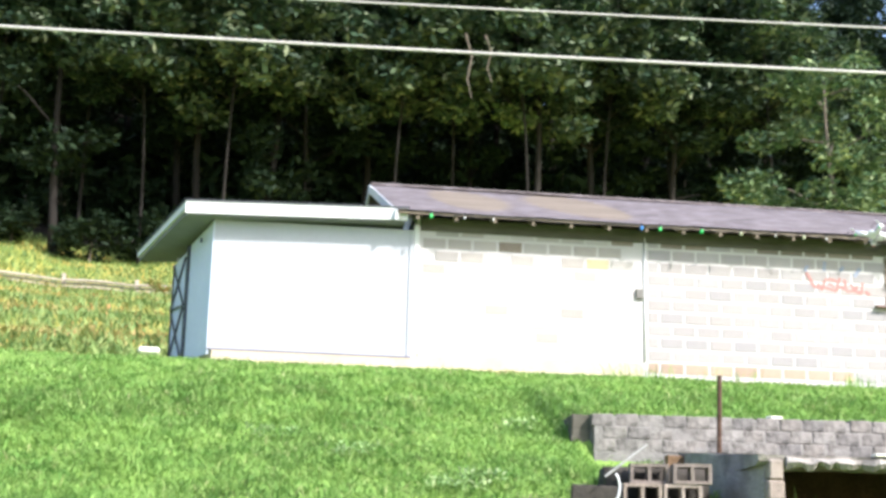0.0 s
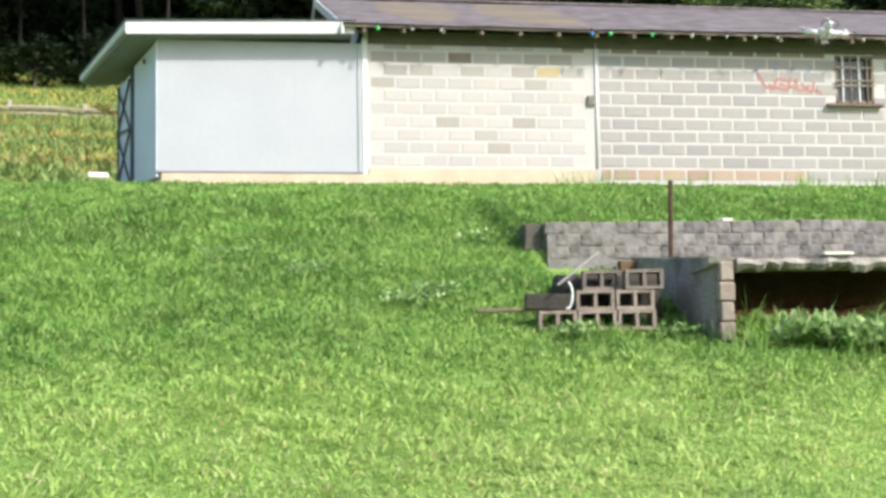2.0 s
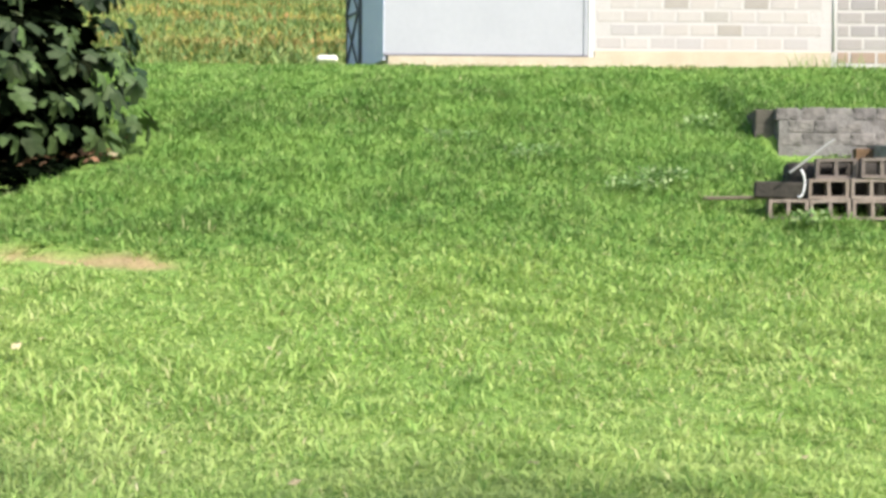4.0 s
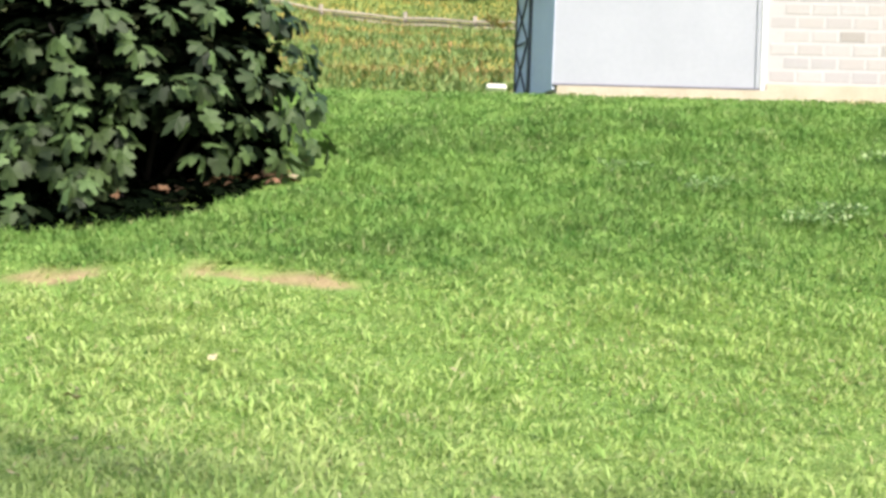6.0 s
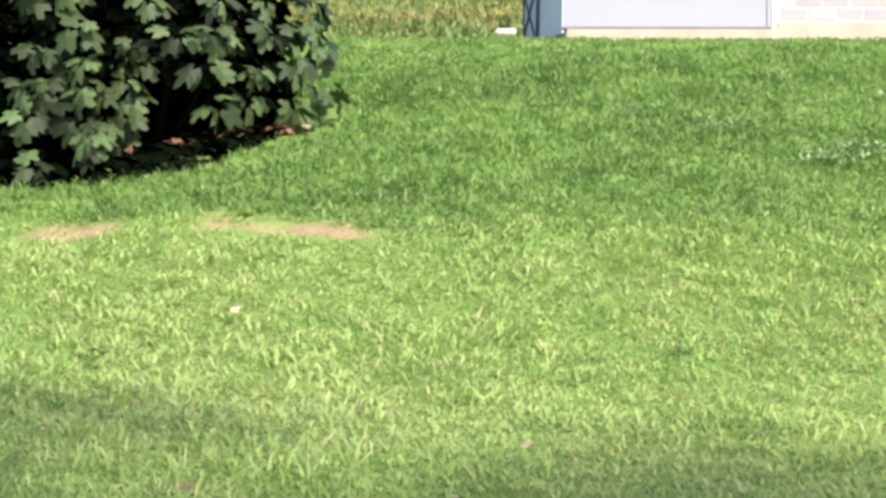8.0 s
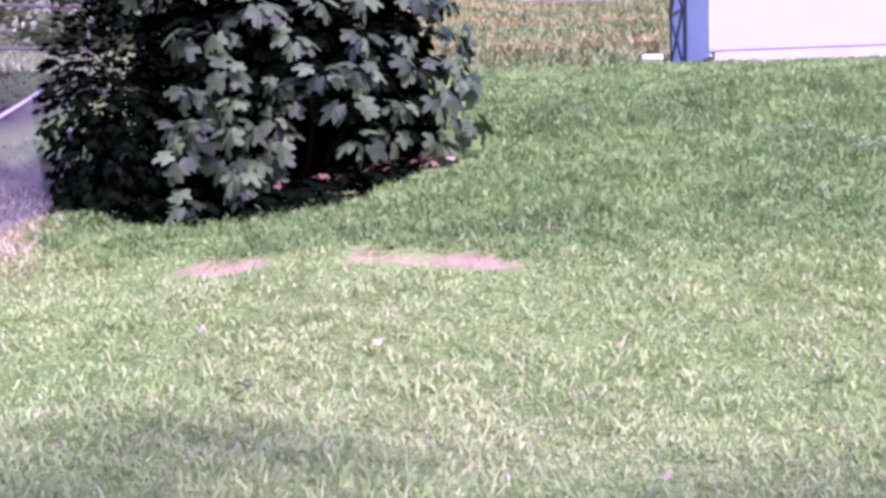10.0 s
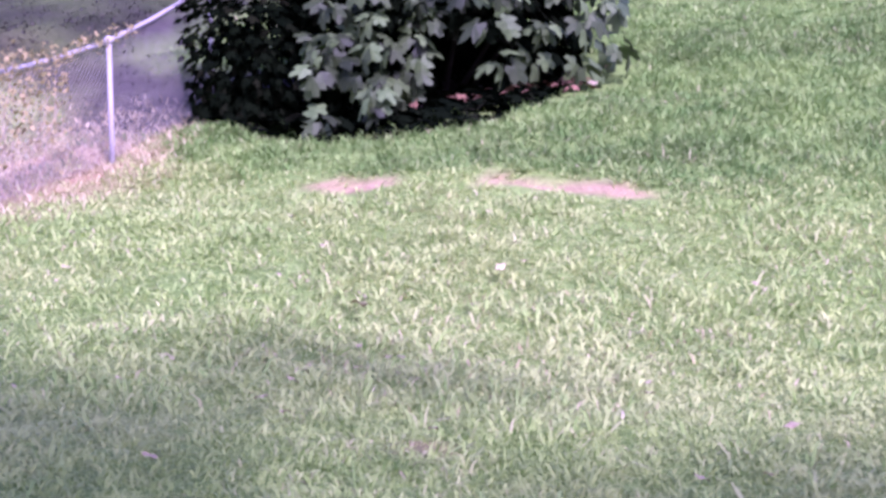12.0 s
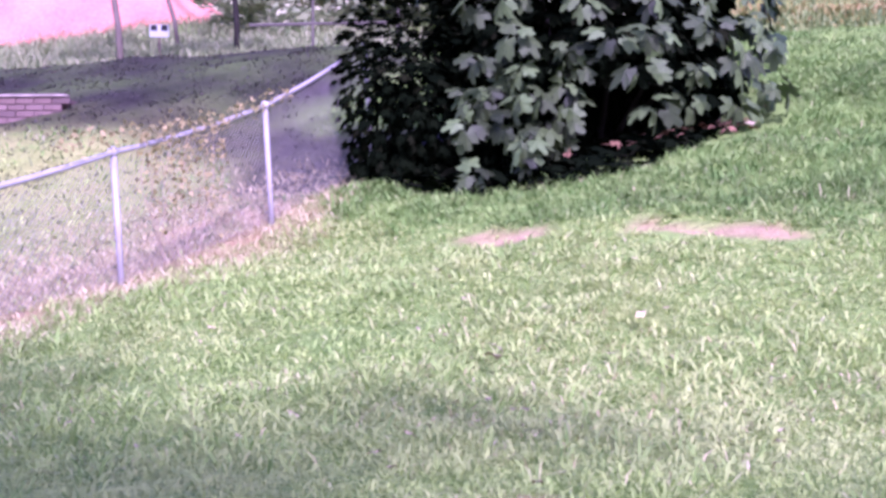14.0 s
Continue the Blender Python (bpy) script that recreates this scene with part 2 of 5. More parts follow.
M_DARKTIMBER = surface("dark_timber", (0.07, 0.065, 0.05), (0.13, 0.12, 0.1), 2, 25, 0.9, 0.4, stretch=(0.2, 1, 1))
M_FENCEWOOD = surface("bleached_fence_wood", (0.28, 0.245, 0.2), (0.42, 0.375, 0.315), 3, 20, 0.9, 0.4)
M_DARKWOOD = surface("dark_board", (0.03, 0.028, 0.025), (0.07, 0.06, 0.05), 4, 30, 0.85, 0.4)
M_RUST = surface("rusty_steel", (0.06, 0.035, 0.025), (0.14, 0.085, 0.06), 8, 50, 0.85, 0.5, metal=0.3)
M_GALV = surface("galvanised_steel", (0.3, 0.3, 0.3), (0.46, 0.45, 0.44), 6, 60, 0.6, 0.1, metal=0.15)
M_WIRE = surface("fence_wire", (0.24, 0.22, 0.2), (0.36, 0.33, 0.31), 10, 60, 0.6, 0.0, metal=0.1)
M_CABLE = surface("pale_cable", (0.34, 0.32, 0.3), (0.46, 0.44, 0.41), 4, 30, 0.7, 0.1)
M_BLACK = surface("black_plastic", (0.015, 0.015, 0.017), (0.03, 0.03, 0.034), 5, 40, 0.5, 0.1)
M_WHITEPL = surface("white_plastic", (0.72, 0.72, 0.74), (0.82, 0.82, 0.84), 4, 30, 0.4, 0.05)
M_RED = surface("red_paint", (0.33, 0.14, 0.13), (0.43, 0.25, 0.23), 5, 30, 0.8, 0.1)
M_BLUE = surface("faded_blue_paint", (0.2, 0.23, 0.32), (0.32, 0.35, 0.43), 4, 25, 0.85, 0.1)
M_CLAY = surface("red_clay", (0.42, 0.13, 0.1), (0.6, 0.26, 0.2), 0.8, 9, 0.95, 0.5)
M_DRYLEAF = surface("dry_leaf", (0.3, 0.24, 0.12), (0.5, 0.44, 0.28), 8, 40, 0.8, 0.2, vary="object", spread=0.25)
M_PALE = surface("pale_litter", (0.62, 0.6, 0.52), (0.78, 0.76, 0.68), 8, 40, 0.8, 0.2)
M_BULBG = surface("green_glass", (0.03, 0.4, 0.1), (0.1, 0.55, 0.16), 5, 30, 0.2, 0)
M_BULBB = surface("blue_glass", (0.03, 0.14, 0.45), (0.08, 0.25, 0.55), 5, 30, 0.2, 0)
M_BULBY = surface("yellow_glass", (0.3, 0.32, 0.2), (0.4, 0.42, 0.28), 5, 30, 0.2, 0)
M_DARKGLASS = surface("dark_window_glass", (0.02, 0.022, 0.025), (0.05, 0.05, 0.055), 3, 20, 0.15, 0, spec=0.5)
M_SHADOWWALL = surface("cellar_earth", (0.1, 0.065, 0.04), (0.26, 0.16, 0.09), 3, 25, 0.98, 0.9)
M_REDEARTH = surface("orange_earth", (0.3, 0.13, 0.05), (0.55, 0.29, 0.13), 3, 30, 0.98, 0.9)
M_BRICKRED = surface("old_red_brick", (0.11, 0.075, 0.068), (0.19, 0.135, 0.122), 5, 40, 0.95, 0.6, vary="object", spread=0.25)


# ---- mesh helpers ----
def mesh_of(name, verts, faces, mats, smooth=False):
    me = bpy.data.meshes.new(name)
    me.from_pydata([tuple(v) for v in verts], [], faces)
    for m in mats if isinstance(mats, (list, tuple)) else [mats]:
        me.materials.append(m)
    if smooth:
        me.polygons.foreach_set("use_smooth", [True] * len(me.polygons))
    me.update()
    return me


def big_mesh(name, verts, loops, starts, totals, mat):
    """A mesh from flat arrays."""
    me = bpy.data.meshes.new(name)
    me.vertices.add(len(verts))
    me.vertices.foreach_set("co", np.ascontiguousarray(verts, dtype=np.float32).ravel())
    me.loops.add(len(loops))
    me.loops.foreach_set("vertex_index", loops.astype(np.int32))
    me.polygons.add(len(starts))
    me.polygons.foreach_set("loop_start", starts.astype(np.int32))
    me.polygons.foreach_set("loop_total", totals.astype(np.int32))
    me.materials.append(mat)
    me.update(calc_edges=True)
    return me


def done(bm, name, mat, smooth=False):
    me = bpy.data.meshes.new(name)
    bmesh.ops.recalc_face_normals(bm, faces=bm.faces)
    bm.to_mesh(me)
    bm.free()
    me.materials.append(mat)
    if smooth:
        me.polygons.foreach_set("use_smooth", [True] * len(me.polygons))
    return me


def part(name, bm, material, parent, label="", smooth=False):
    ob = new(name, bm if isinstance(bm, bpy.types.Mesh) else done(bm, name, material, smooth))
    ob.parent = parent
    if label:
        tagged(ob, label)
    return ob


def empty(name, m, label, category, group="", kind=""):
    ob = new(name)
    ob.matrix_basis = m
    return tagged(ob, label, category, group, kind)


def box(bm, x0, x1, y0, y1, z0, z1, bevel=0.0, wobble=0.0, cuts=0):
    r = bmesh.ops.create_cube(bm, size=1)
    vs = r["verts"]
    for v in vs:
        v.co = ((x0 + x1) / 2 + v.co.x * (x1 - x0), (y0 + y1) / 2 + v.co.y * (y1 - y0), (z0 + z1) / 2 + v.co.z * (z1 - z0))
    es = list({e for v in vs for e in v.link_edges})
    if cuts:
        g = bmesh.ops.subdivide_edges(bm, edges=es, cuts=cuts, use_grid_fill=True)
        vs = list({v for f in bm.faces for v in f.verts})
    if wobble:
        for v in vs:
            n = noise.noise_vector(v.co * 6)
            v.co += n * wobble
    if bevel:
        bmesh.ops.bevel(bm, geom=es, offset=bevel, segments=1, affect="EDGES", profile=0.5)
    return bm


def new_box(*a, **k):
    return box(bmesh.new(), *a, **k)


def tube(bm, pts, radii, sides=8, caps=True):
    """A tube along points."""
    pts = [Vector(p) for p in pts]
    if isinstance(radii, (int, float)):
        radii = [radii] * len(pts)
    rings, ref = [], Vector((0.3, 0.2, 1)).normalized()
    for i, p in enumerate(pts):
        d = (pts[min(i + 1, len(pts) - 1)] - pts[max(i - 1, 0)]).normalized()
        a = d.cross(ref)
        if a.length < 0.2:
            a = d.cross(Vector((1, 0, 0)))
        a.normalize()
        b = d.cross(a)
        rings.append([bm.verts.new(p + (a * math.cos(2 * math.pi * k / sides) + b * math.sin(2 * math.pi * k / sides)) * radii[i]) for k in range(sides)])
    for r, s in zip(rings, rings[1:]):
        for k in range(sides):
            bm.faces.new((r[k], r[(k + 1) % sides], s[(k + 1) % sides], s[k]))
    if caps:
        bm.faces.new(rings[0][::-1])
        bm.faces.new(rings[-1])
    return bm


def prism(bm, ring, low, high):
    """A solid between two copies of a ring of (x, y): low and high give z for each corner."""
    a = [bm.verts.new((x, y, z)) for (x, y), z in zip(ring, low)]
    b = [bm.verts.new((x, y, z)) for (x, y), z in zip(ring, high)]
    n = len(ring)
    bm.faces.new(a[::-1])
    bm.faces.new(b)
    for k in range(n):
        bm.faces.new((a[k], a[(k + 1) % n], b[(k + 1) % n], b[k]))
    return bm


# ---- ground ----
PY = np.array([-1500, -60, -22, -16.5, -14.5, -13, -11, -9, -7, -4, -1.7, -0.7, 0.5, 7, 10, 16, 24, 43, 55, 80, 140, 400, 1600], float)
PZ = np.array([-8, -4.6, -3.72, -3.63, -3.56, -3.3, -2.87, -2.33, -1.76, -0.95, -0.32, -0.16, -0.07, 0.25, 1.25, 2.55, 4.35, 8.25, 12.6, 23, 52, 130, 300], float)
# smooth the slopes a little
FY = np.arange(-70, 150, 0.25)
FZ = np.interp(FY, PY, PZ)
kern = np.hanning(9)
FZS = np.convolve(np.pad(FZ, 4, mode="edge"), kern / kern.sum(), mode="valid")


def sstep(a, b, v):
    t = np.clip((v - a) / (b - a), 0, 1)
    return t * t * (3 - 2 * t)


def wave(x, y):
    return np.sin(x * 1.3 + 0.7 * np.sin(y * 0.9)) * np.sin(y * 1.1 + 0.5 * x) + 0.5 * np.sin(2.9 * x + y) * np.sin(2.3 * y - 1.1 * x)


def strip_y(x):
    """Where the bare strip crosses the lawn."""
    return -10.47 - 0.25 * (x + 11.24) + 0.015 * np.sin(x * 5.1)


def ground_z(x, y):
    x, y = np.asarray(x, float), np.asarray(y, float)
    inner = (y > -69) & (y < 149)
    z = np.where(inner, np.interp(y, FY, FZS), np.interp(y, PY, PZ))
    z = z - 0.2 * sstep(-9, -11.5, x) * sstep(-5, -8, y) * sstep(-13.5, -10.5, y)
    z = z + 1.3 * sstep(-14, -24, x) * sstep(-2, 8, y)
    z = z + 0.22 * np.sin(y * 0.8 + 0.12 * x) * sstep(9, 13, y) * sstep(42, 36, y)
    z = z + 0.5 * sstep(-14.5, -17, x) * sstep(-10, -8, y) * sstep(0, -4, y)
    z = z + (0.035 * wave(x, y) + 0.016 * wave(4.3 * x, 4.3 * y) + 0.012 * wave(7.7 * y, 8.1 * x) + 0.02 * wave(2.6 * y, 2.6 * x) * sstep(-11, -8, y)) * sstep(-0.5, -2.2, y)
    # small step in the turf above the bare strip
    z = z + 0.05 * sstep(0.1, 0.22, y - strip_y(x)) * sstep(-12, -11, x) * sstep(-6.5, -8, x) * sstep(-7.5, -9, y)
    wall_line = -6.51 - 0.091 * (x + 2.72)
    # dug-out under the cellar slab
    pit = sstep(-1.98, -1.85, x) * sstep(6.2, 6.0, x) * sstep(-10.0, -9.5, y) * sstep(0.16, 0.1, y - wall_line)
    z = z * (1 - pit) + (-2.46 + 0.05 * wave(3 * x, 3 * y)) * pit
    lip = sstep(-2.95, -2.7, x) * sstep(7, 6.5, x) * sstep(0.12, 0.2, y - wall_line) * sstep(-3.0, -4.5, y)
    z = z + 0.22 * lip
    front = sstep(-3.1, -2.6, x) * sstep(-1.7, -1.9, x) * sstep(0.1, 0.0, y - wall_line) * sstep(-9.0, -7.4, y)
    z = z - 0.22 * front
    nook = sstep(-4.2, -3.6, x) * sstep(-1.7, -2.0, x) * sstep(-10.6, -9.7, y) * sstep(-8.4, -9.0, y)
    z = z - 0.13 * nook
    return z


def fence_x(y):
    return -12.84 - 0.09 * (y + 12.39)


def soil_mask(x, y):
    rough = 0.5 + 0.5 * np.sin(x * 7.3 + 2 * np.sin(y * 5.1)) * np.sin(y * 8.7 + 1.3 * np.sin(x * 6.1))
    strip = sstep(0.19, 0.07, np.abs(y - strip_y(x)) + 0.05 * np.sin(x * 6.1)) * (sstep(-11.15, -10.85, x) * sstep(-10.0, -10.2, x) + sstep(-9.5, -9.3, x) * sstep(-7.9, -8.2, x)) * (0.65 + 0.35 * rough)
    off = x - fence_x(y)
    run = sstep(0.75, 0.0, off) * sstep(-1.5, -0.2, off) * sstep(-19, -16, y) * sstep(-8.3, -9.5, y) * (0.35 + 0.65 * rough)
    yard = sstep(-0.3, -1.0, off) * sstep(-6.0, -7.5, y) * (0.15 + 0.28 * rough) * sstep(-30, -22, y)
    pit = sstep(-1.75, -1.6, x) * sstep(6.2, 6.0, x) * sstep(-9.6, -9.2, y) * sstep(-6.6, -6.8, y)
    edge = 0.7 * sstep(0.28, 0.1, np.abs(y + 0.85 + 0.15 * np.sin(x * 1.7))) * sstep(-5.5, -4.5, x) * sstep(-0.5, 0.3, np.sin(x * 2.3) + 0.4)
    spot = sstep(0.2, 0.05, np.hypot(x + 7.8, (y + 16.4) * 1.0)) * 0.6
    return np.clip(strip + run + yard + pit + edge + spot, 0, 1)


def field_mask(x, y):
    return sstep(3, 7, y + 0.8 * np.sin(x * 0.8)) * sstep(57, 53, y) * (1 - sstep(-15.5, -18, x) * sstep(22, 14, y))


# where shade is painted on the ground: under bush, wood, yard band, fence flank
def shade_mask(x, y):
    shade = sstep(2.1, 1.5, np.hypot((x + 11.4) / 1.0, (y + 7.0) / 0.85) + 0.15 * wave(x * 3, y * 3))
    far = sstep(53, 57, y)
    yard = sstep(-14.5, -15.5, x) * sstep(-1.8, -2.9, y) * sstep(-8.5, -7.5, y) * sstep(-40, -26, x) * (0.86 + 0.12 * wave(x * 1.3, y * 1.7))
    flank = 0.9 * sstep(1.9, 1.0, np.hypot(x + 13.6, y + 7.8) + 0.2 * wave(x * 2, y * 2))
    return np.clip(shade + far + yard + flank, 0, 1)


def spread_lines(stops):
    out = []
    for (a, s), (b, _) in zip(stops, stops[1:]):
        out += list(np.arange(a, b - s * 0.5, s))
    return np.array(out + [stops[-1][0]])


gx = spread_lines([(-1600, 200), (-200, 20), (-60, 3), (-32, 0.5), (-15, 0.11), (5, 0.5), (12, 3), (60, 20), (200, 200), (1600, 1)])
gy = spread_lines([(-1500, 200), (-100, 10), (-30, 1), (-19, 0.11), (1, 0.5), (60, 3), (150, 20), (400, 200), (1600, 1)])
GX, GY = np.meshgrid(gx, gy)
gv = np.stack([GX.ravel(), GY.ravel(), ground_z(GX.ravel(), GY.ravel())], 1)
nx, ny = len(gx), len(gy)
ii, jj = np.meshgrid(np.arange(nx - 1), np.arange(ny - 1))
a0 = (jj * nx + ii).ravel()
quads = np.stack([a0, a0 + 1, a0 + nx + 1, a0 + nx], 1)
gm = big_mesh("ground", gv, quads.ravel(), np.arange(len(quads)) * 4, np.full(len(quads), 4), M_GROUND)
for key, fn in (("field", field_mask), ("soil", soil_mask), ("litter", shade_mask)):
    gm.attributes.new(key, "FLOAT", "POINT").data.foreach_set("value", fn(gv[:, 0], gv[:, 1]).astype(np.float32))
gm.polygons.foreach_set("use_smooth", [True] * len(gm.polygons))
ground = tagged(new("ground", gm), "green sloping lawn, dry field and wooded hillside", "ground", kind="structure")


def gz(x, y):
    return float(ground_z(x, y))


# ---- grass ----
rng = np.random.default_rng(5)


def blades(name, x, y, length, width, lean, mat, label, heading=None):
    """One tuft field: a bent blade of two joined pieces at every place."""
    n = len(x)
    z = ground_z(x, y) - 0.01
    ang, dirn = rng.uniform(0, 2 * np.pi, n), rng.uniform(0, 2 * np.pi, n)
    if heading is not None:
        dirn = heading + rng.normal(0, 0.25, n)
    ln = length * rng.uniform(0.55, 1.35, n)
    w = width * rng.uniform(0.7, 1.3, n)
    b = lean * rng.uniform(0.3, 1.4, n)
    sx, sy = np.cos(ang) * w / 2, np.sin(ang) * w / 2
    lx, ly = np.cos(dirn), np.sin(dirn)
    v = np.empty((n, 5, 3))
    for k, s in ((0, -1), (1, 1)):
        v[:, k] = np.stack([x + s * sx, y + s * sy, z], 1)
    m = ln * 0.55
    mh = m * np.sqrt(np.clip(1 - (b * 0.5) ** 2, 0.1, 1))
    for k, s in ((2, 0.8), (3, -0.8)):
        v[:, k] = np.stack([x + lx * m * b * 0.5 + s * sx, y + ly * m * b * 0.5 + s * sy, z + mh], 1)
    th = ln * 0.5 * np.clip(1 - b * 0.8, -0.25, 1)
    v[:, 4] = np.stack([x + lx * (m * b * 0.5 + ln * 0.5 * b), y + ly * (m * b * 0.5 + ln * 0.5 * b), z + mh + th], 1)
    o = (np.arange(n) * 5)[:, None]
    lp = np.concatenate([o + 0, o + 1, o + 2, o + 3, o + 3, o + 2, o + 4], 1).ravel()
    st = np.stack([np.arange(n) * 7, np.arange(n) * 7 + 4], 1).ravel()
    tot = np.tile([4, 3], n)
    me = big_mesh(name, v.reshape(-1, 3), lp, st, tot, mat)
    return tagged(new(name, me), label, "grass", kind="stuff")


def scatter(n, x0, x1, y0, y1, keep):
    x, y = rng.uniform(x0, x1, n), rng.uniform(y0, y1, n)
    k = rng.uniform(0, 1, n) < keep(x, y)
    return x[k], y[k]


EX, EY = -6.2, -20.4


def lawn_keep(x, y):
    d = np.hypot(x - EX, y - EY)
    ang = np.degrees(np.arctan2(x - EX, y - EY))
    wedge = sstep(-52, -49, ang) * sstep(33, 30, ang)
    gone = sstep(0.3, 0.13, np.abs(y - strip_y(x) + 0.05) + 0.12 * np.sin(x * 9) * np.sin(x * 4.3)) * ((x > -11.05) & (x < -10.1) | (x > -9.45) & (x < -8.0))
    bare = np.maximum(soil_mask(x, y), gone * 0.95)
    bush = sstep(2.38, 2.0, np.hypot(x + 11.2, (y + 7.3) * 1.15) + 0.08 * wave(x * 4, y * 4))
    fence = 1 - 0.85 * sstep(0.1, -0.5, x - fence_x(y))
    return np.clip(1.5 * (6 / np.maximum(d, 4)) ** 1.15, 0, 1) * wedge * (1 - np.clip(bare * 1.1, 0, 0.97)) * (shade_mask(x, y) < 0.5) * (1 - 0.95 * bush) * fence * (d > 2.2)


x, y = scatter(1150000, -18, 5, -18.2, 0.0, lawn_keep)
d = np.hypot(x - EX, y - EY)
border = np.where(x < -8, strip_y(x), -11.02 + 0.2 * sstep(-8, -3.5, x))
upper = y - border + 0.5 * wave(x * 1.1, y * 1.1) * sstep(-9, -7, x) > 0.2 + rng.normal(0, 1, len(x)) * (0.06 + 0.7 * sstep(-9, -6.5, x))
crest = 1 - 0.5 * sstep(-4.0, -1.5, y)
ln = (0.045 + 0.02 * (wave(x * 0.7, y * 0.7) > 0.3) + 0.0028 * d) * crest
ln = ln * np.clip(1 + 0.3 * wave(x * 4.1, y * 4.1), 0.6, 1.5)
wd = 0.006 + 0.0008 * d
blades("bank_grass", x[upper], y[upper], ln[upper] * 1.15, wd[upper], 1.75, M_GRASS, "deep green grass of the bank")
blades("lawn_grass", x[~upper], y[~upper], ln[~upper], wd[~upper], 2.3, M_LAWN, "mown yellowish green lawn grass with dry blades")


def tufts(n, per, x0, x1, y0, y1, keep, reach):
    """Places and headings of blades that sprawl out of common crowns."""
    cx, cy = scatter(n, x0, x1, y0, y1, keep)
    cx, cy = np.repeat(cx, per), np.repeat(cy, per)
    a = rng.uniform(0, 2 * np.pi, len(cx))
    r_ = reach * rng.random(len(cx)) ** 0.7
    return cx + np.cos(a) * r_, cy + np.sin(a) * r_, a


x, y, a = tufts(7500, 11, -12.5, 3, -18.0, -4, lambda x, y: lawn_keep(x, y) * (0.25 + 0.75 * (wave(x * 1.3, y * 1.3) > 0.0)), 0.045)
d = np.hypot(x - EX, y - EY)
x, y, a, d = x[d > 3.2], y[d > 3.2], a[d > 3.2], d[d > 3.2]
low_lawn = y < -10.6
for pick, mat, nm, lb in ((low_lawn, M_SHOOT, "coarse_grass", "broad-bladed crabgrass tufts sprawling in the lawn"), (~low_lawn, M_GRASS, "coarse_bank_grass", "broad-bladed grass tufts sprawling on the bank")):
    blades(nm, x[pick], y[pick], 0.09 + 0.0055 * d[pick], 0.009 + 0.0005 * d[pick], 1.95, mat, lb, a[pick])
# dry straw lying in the turf
x, y = scatter(16000, -12.5, 1, -16, -11.2, lambda x, y: lawn_keep(x, y) * (0.15 + 0.85 * (wave(x * 0.8 + 1.0, y * 1.1) > 0.25)))
blades("dry_straw", x, y, 0.075, 0.008, 1.9, M_STRAW, "dry straw blades lying in the lawn")
# bleached straw along the foot of the wire fence
x, y = scatter(60000, -16, -11.6, -18, -7.6, lambda x, y: sstep(0.85, 0.25, x - fence_x(y) + 0.2 * wave(x * 2, y * 2)) * sstep(-2.6, -1.0, x - fence_x(y)) * sstep(-7.7, -9.9, y + 0.4 * wave(x * 1.5, y * 1.5)))
blades("fence_straw", x, y, 0.11, 0.009, 1.8, M_STRAW, "bleached straw along the foot of the wire fence")
# dense short growth where the lawn is closest
x, y = scatter(420000, -12.5, -3.5, -18.2, -13.5, lambda x, y: lawn_keep(x, y) * sstep(6.8, 4.8, np.hypot(x - EX, y - EY)))
blades("short_grass", x, y, 0.045, 0.0075, 2.0, M_LAWN, "dense short lawn grass")
# longer tufts on the bank, by the blocks and round the cellar
x, y = scatter(30000, -9, 5, -10.5, -2.0, lambda x, y: np.clip(0.15 + 0.9 * (wave(x * 1.6, y * 1.6) > 0.45), 0, 1) * (1 - soil_mask(x, y)) * (1 - 0.9 * ((x > -2) & (y < -6.6) & (y > -9.7))))
blades("tall_grass", x, y, 0.17, 0.013, 1.25, M_GRASS, "longer uncut grass on the bank")
x, y = scatter(3500, -9, 5, -2.8, -0.35, lambda x, y: 1.0 * (wave(x * 2.2, y * 2.2) > 0.55))
blades("crest_grass", x, y, 0.085, 0.012, 1.0, M_GRASS, "uneven tufts along the top of the bank")
x, y = scatter(4200, -2.2, 4, -10.7, -9.55, lambda x, y: sstep(-1.0, 0.5, x) * 0.8 + 0.2 * (wave(x * 2.1, y * 2.1) > -0.2))
blades("rank_grass", x, y, 0.3, 0.014, 0.9, M_GRASS, "tall rank grass before the cellar opening")
x, y = scatter(5200, -7, 2.5, -1.25, -0.12, lambda x, y: sstep(0.3, 0.05, np.abs(y + 0.7 + 0.2 * np.sin(x * 1.7))) * (wave(x * 1.4, y) > -0.2) * 1.0)
blades("wallside_straw", x, y, 0.11, 0.014, 1.8, M_STRAW, "brown dry grass along the foot of the building")
x, y = scatter(500, -1, 5, -0.5, -0.08, lambda x, y: (wave(x * 2, y * 2) > 0.2) * 1.0)
blades("wallside_weeds", x, y, 0.28, 0.012, 0.6, M_GRASS, "thin weeds along the block wall")
x, y = scatter(160000, -34, -6, 4, 56, lambda x, y: field_mask(x, y) * np.clip(18 / (y + 12), 0, 1))
band = np.sin(y * 0.75 + 0.4 * np.sin(x * 0.45) + 0.25 * np.sin(x * 1.3)) + 2.5 * (y > 43.8) + rng.normal(0, 0.35, len(x)) > 0.4
blades("field_grass", x[~band], y[~band], 0.3, 0.07, 1.0, M_FIELDGRASS, "dry orange and green field grass")
blades("terrace_grass", x[band], y[band], 0.3, 0.07, 1.0, M_TERRACE, "greener grass along the field's low terraces")
x, y = scatter(95000, -34, -13.4, -16, 12, lambda x, y: (sstep(-2.2, -1.4, y) * 0.6 + 0.3) * (shade_mask(x, y) < 0.3))
blades("yard_grass", x, y, 0.12, 0.024, 1.5, M_YARD, "pale grass beyond the wire fence")
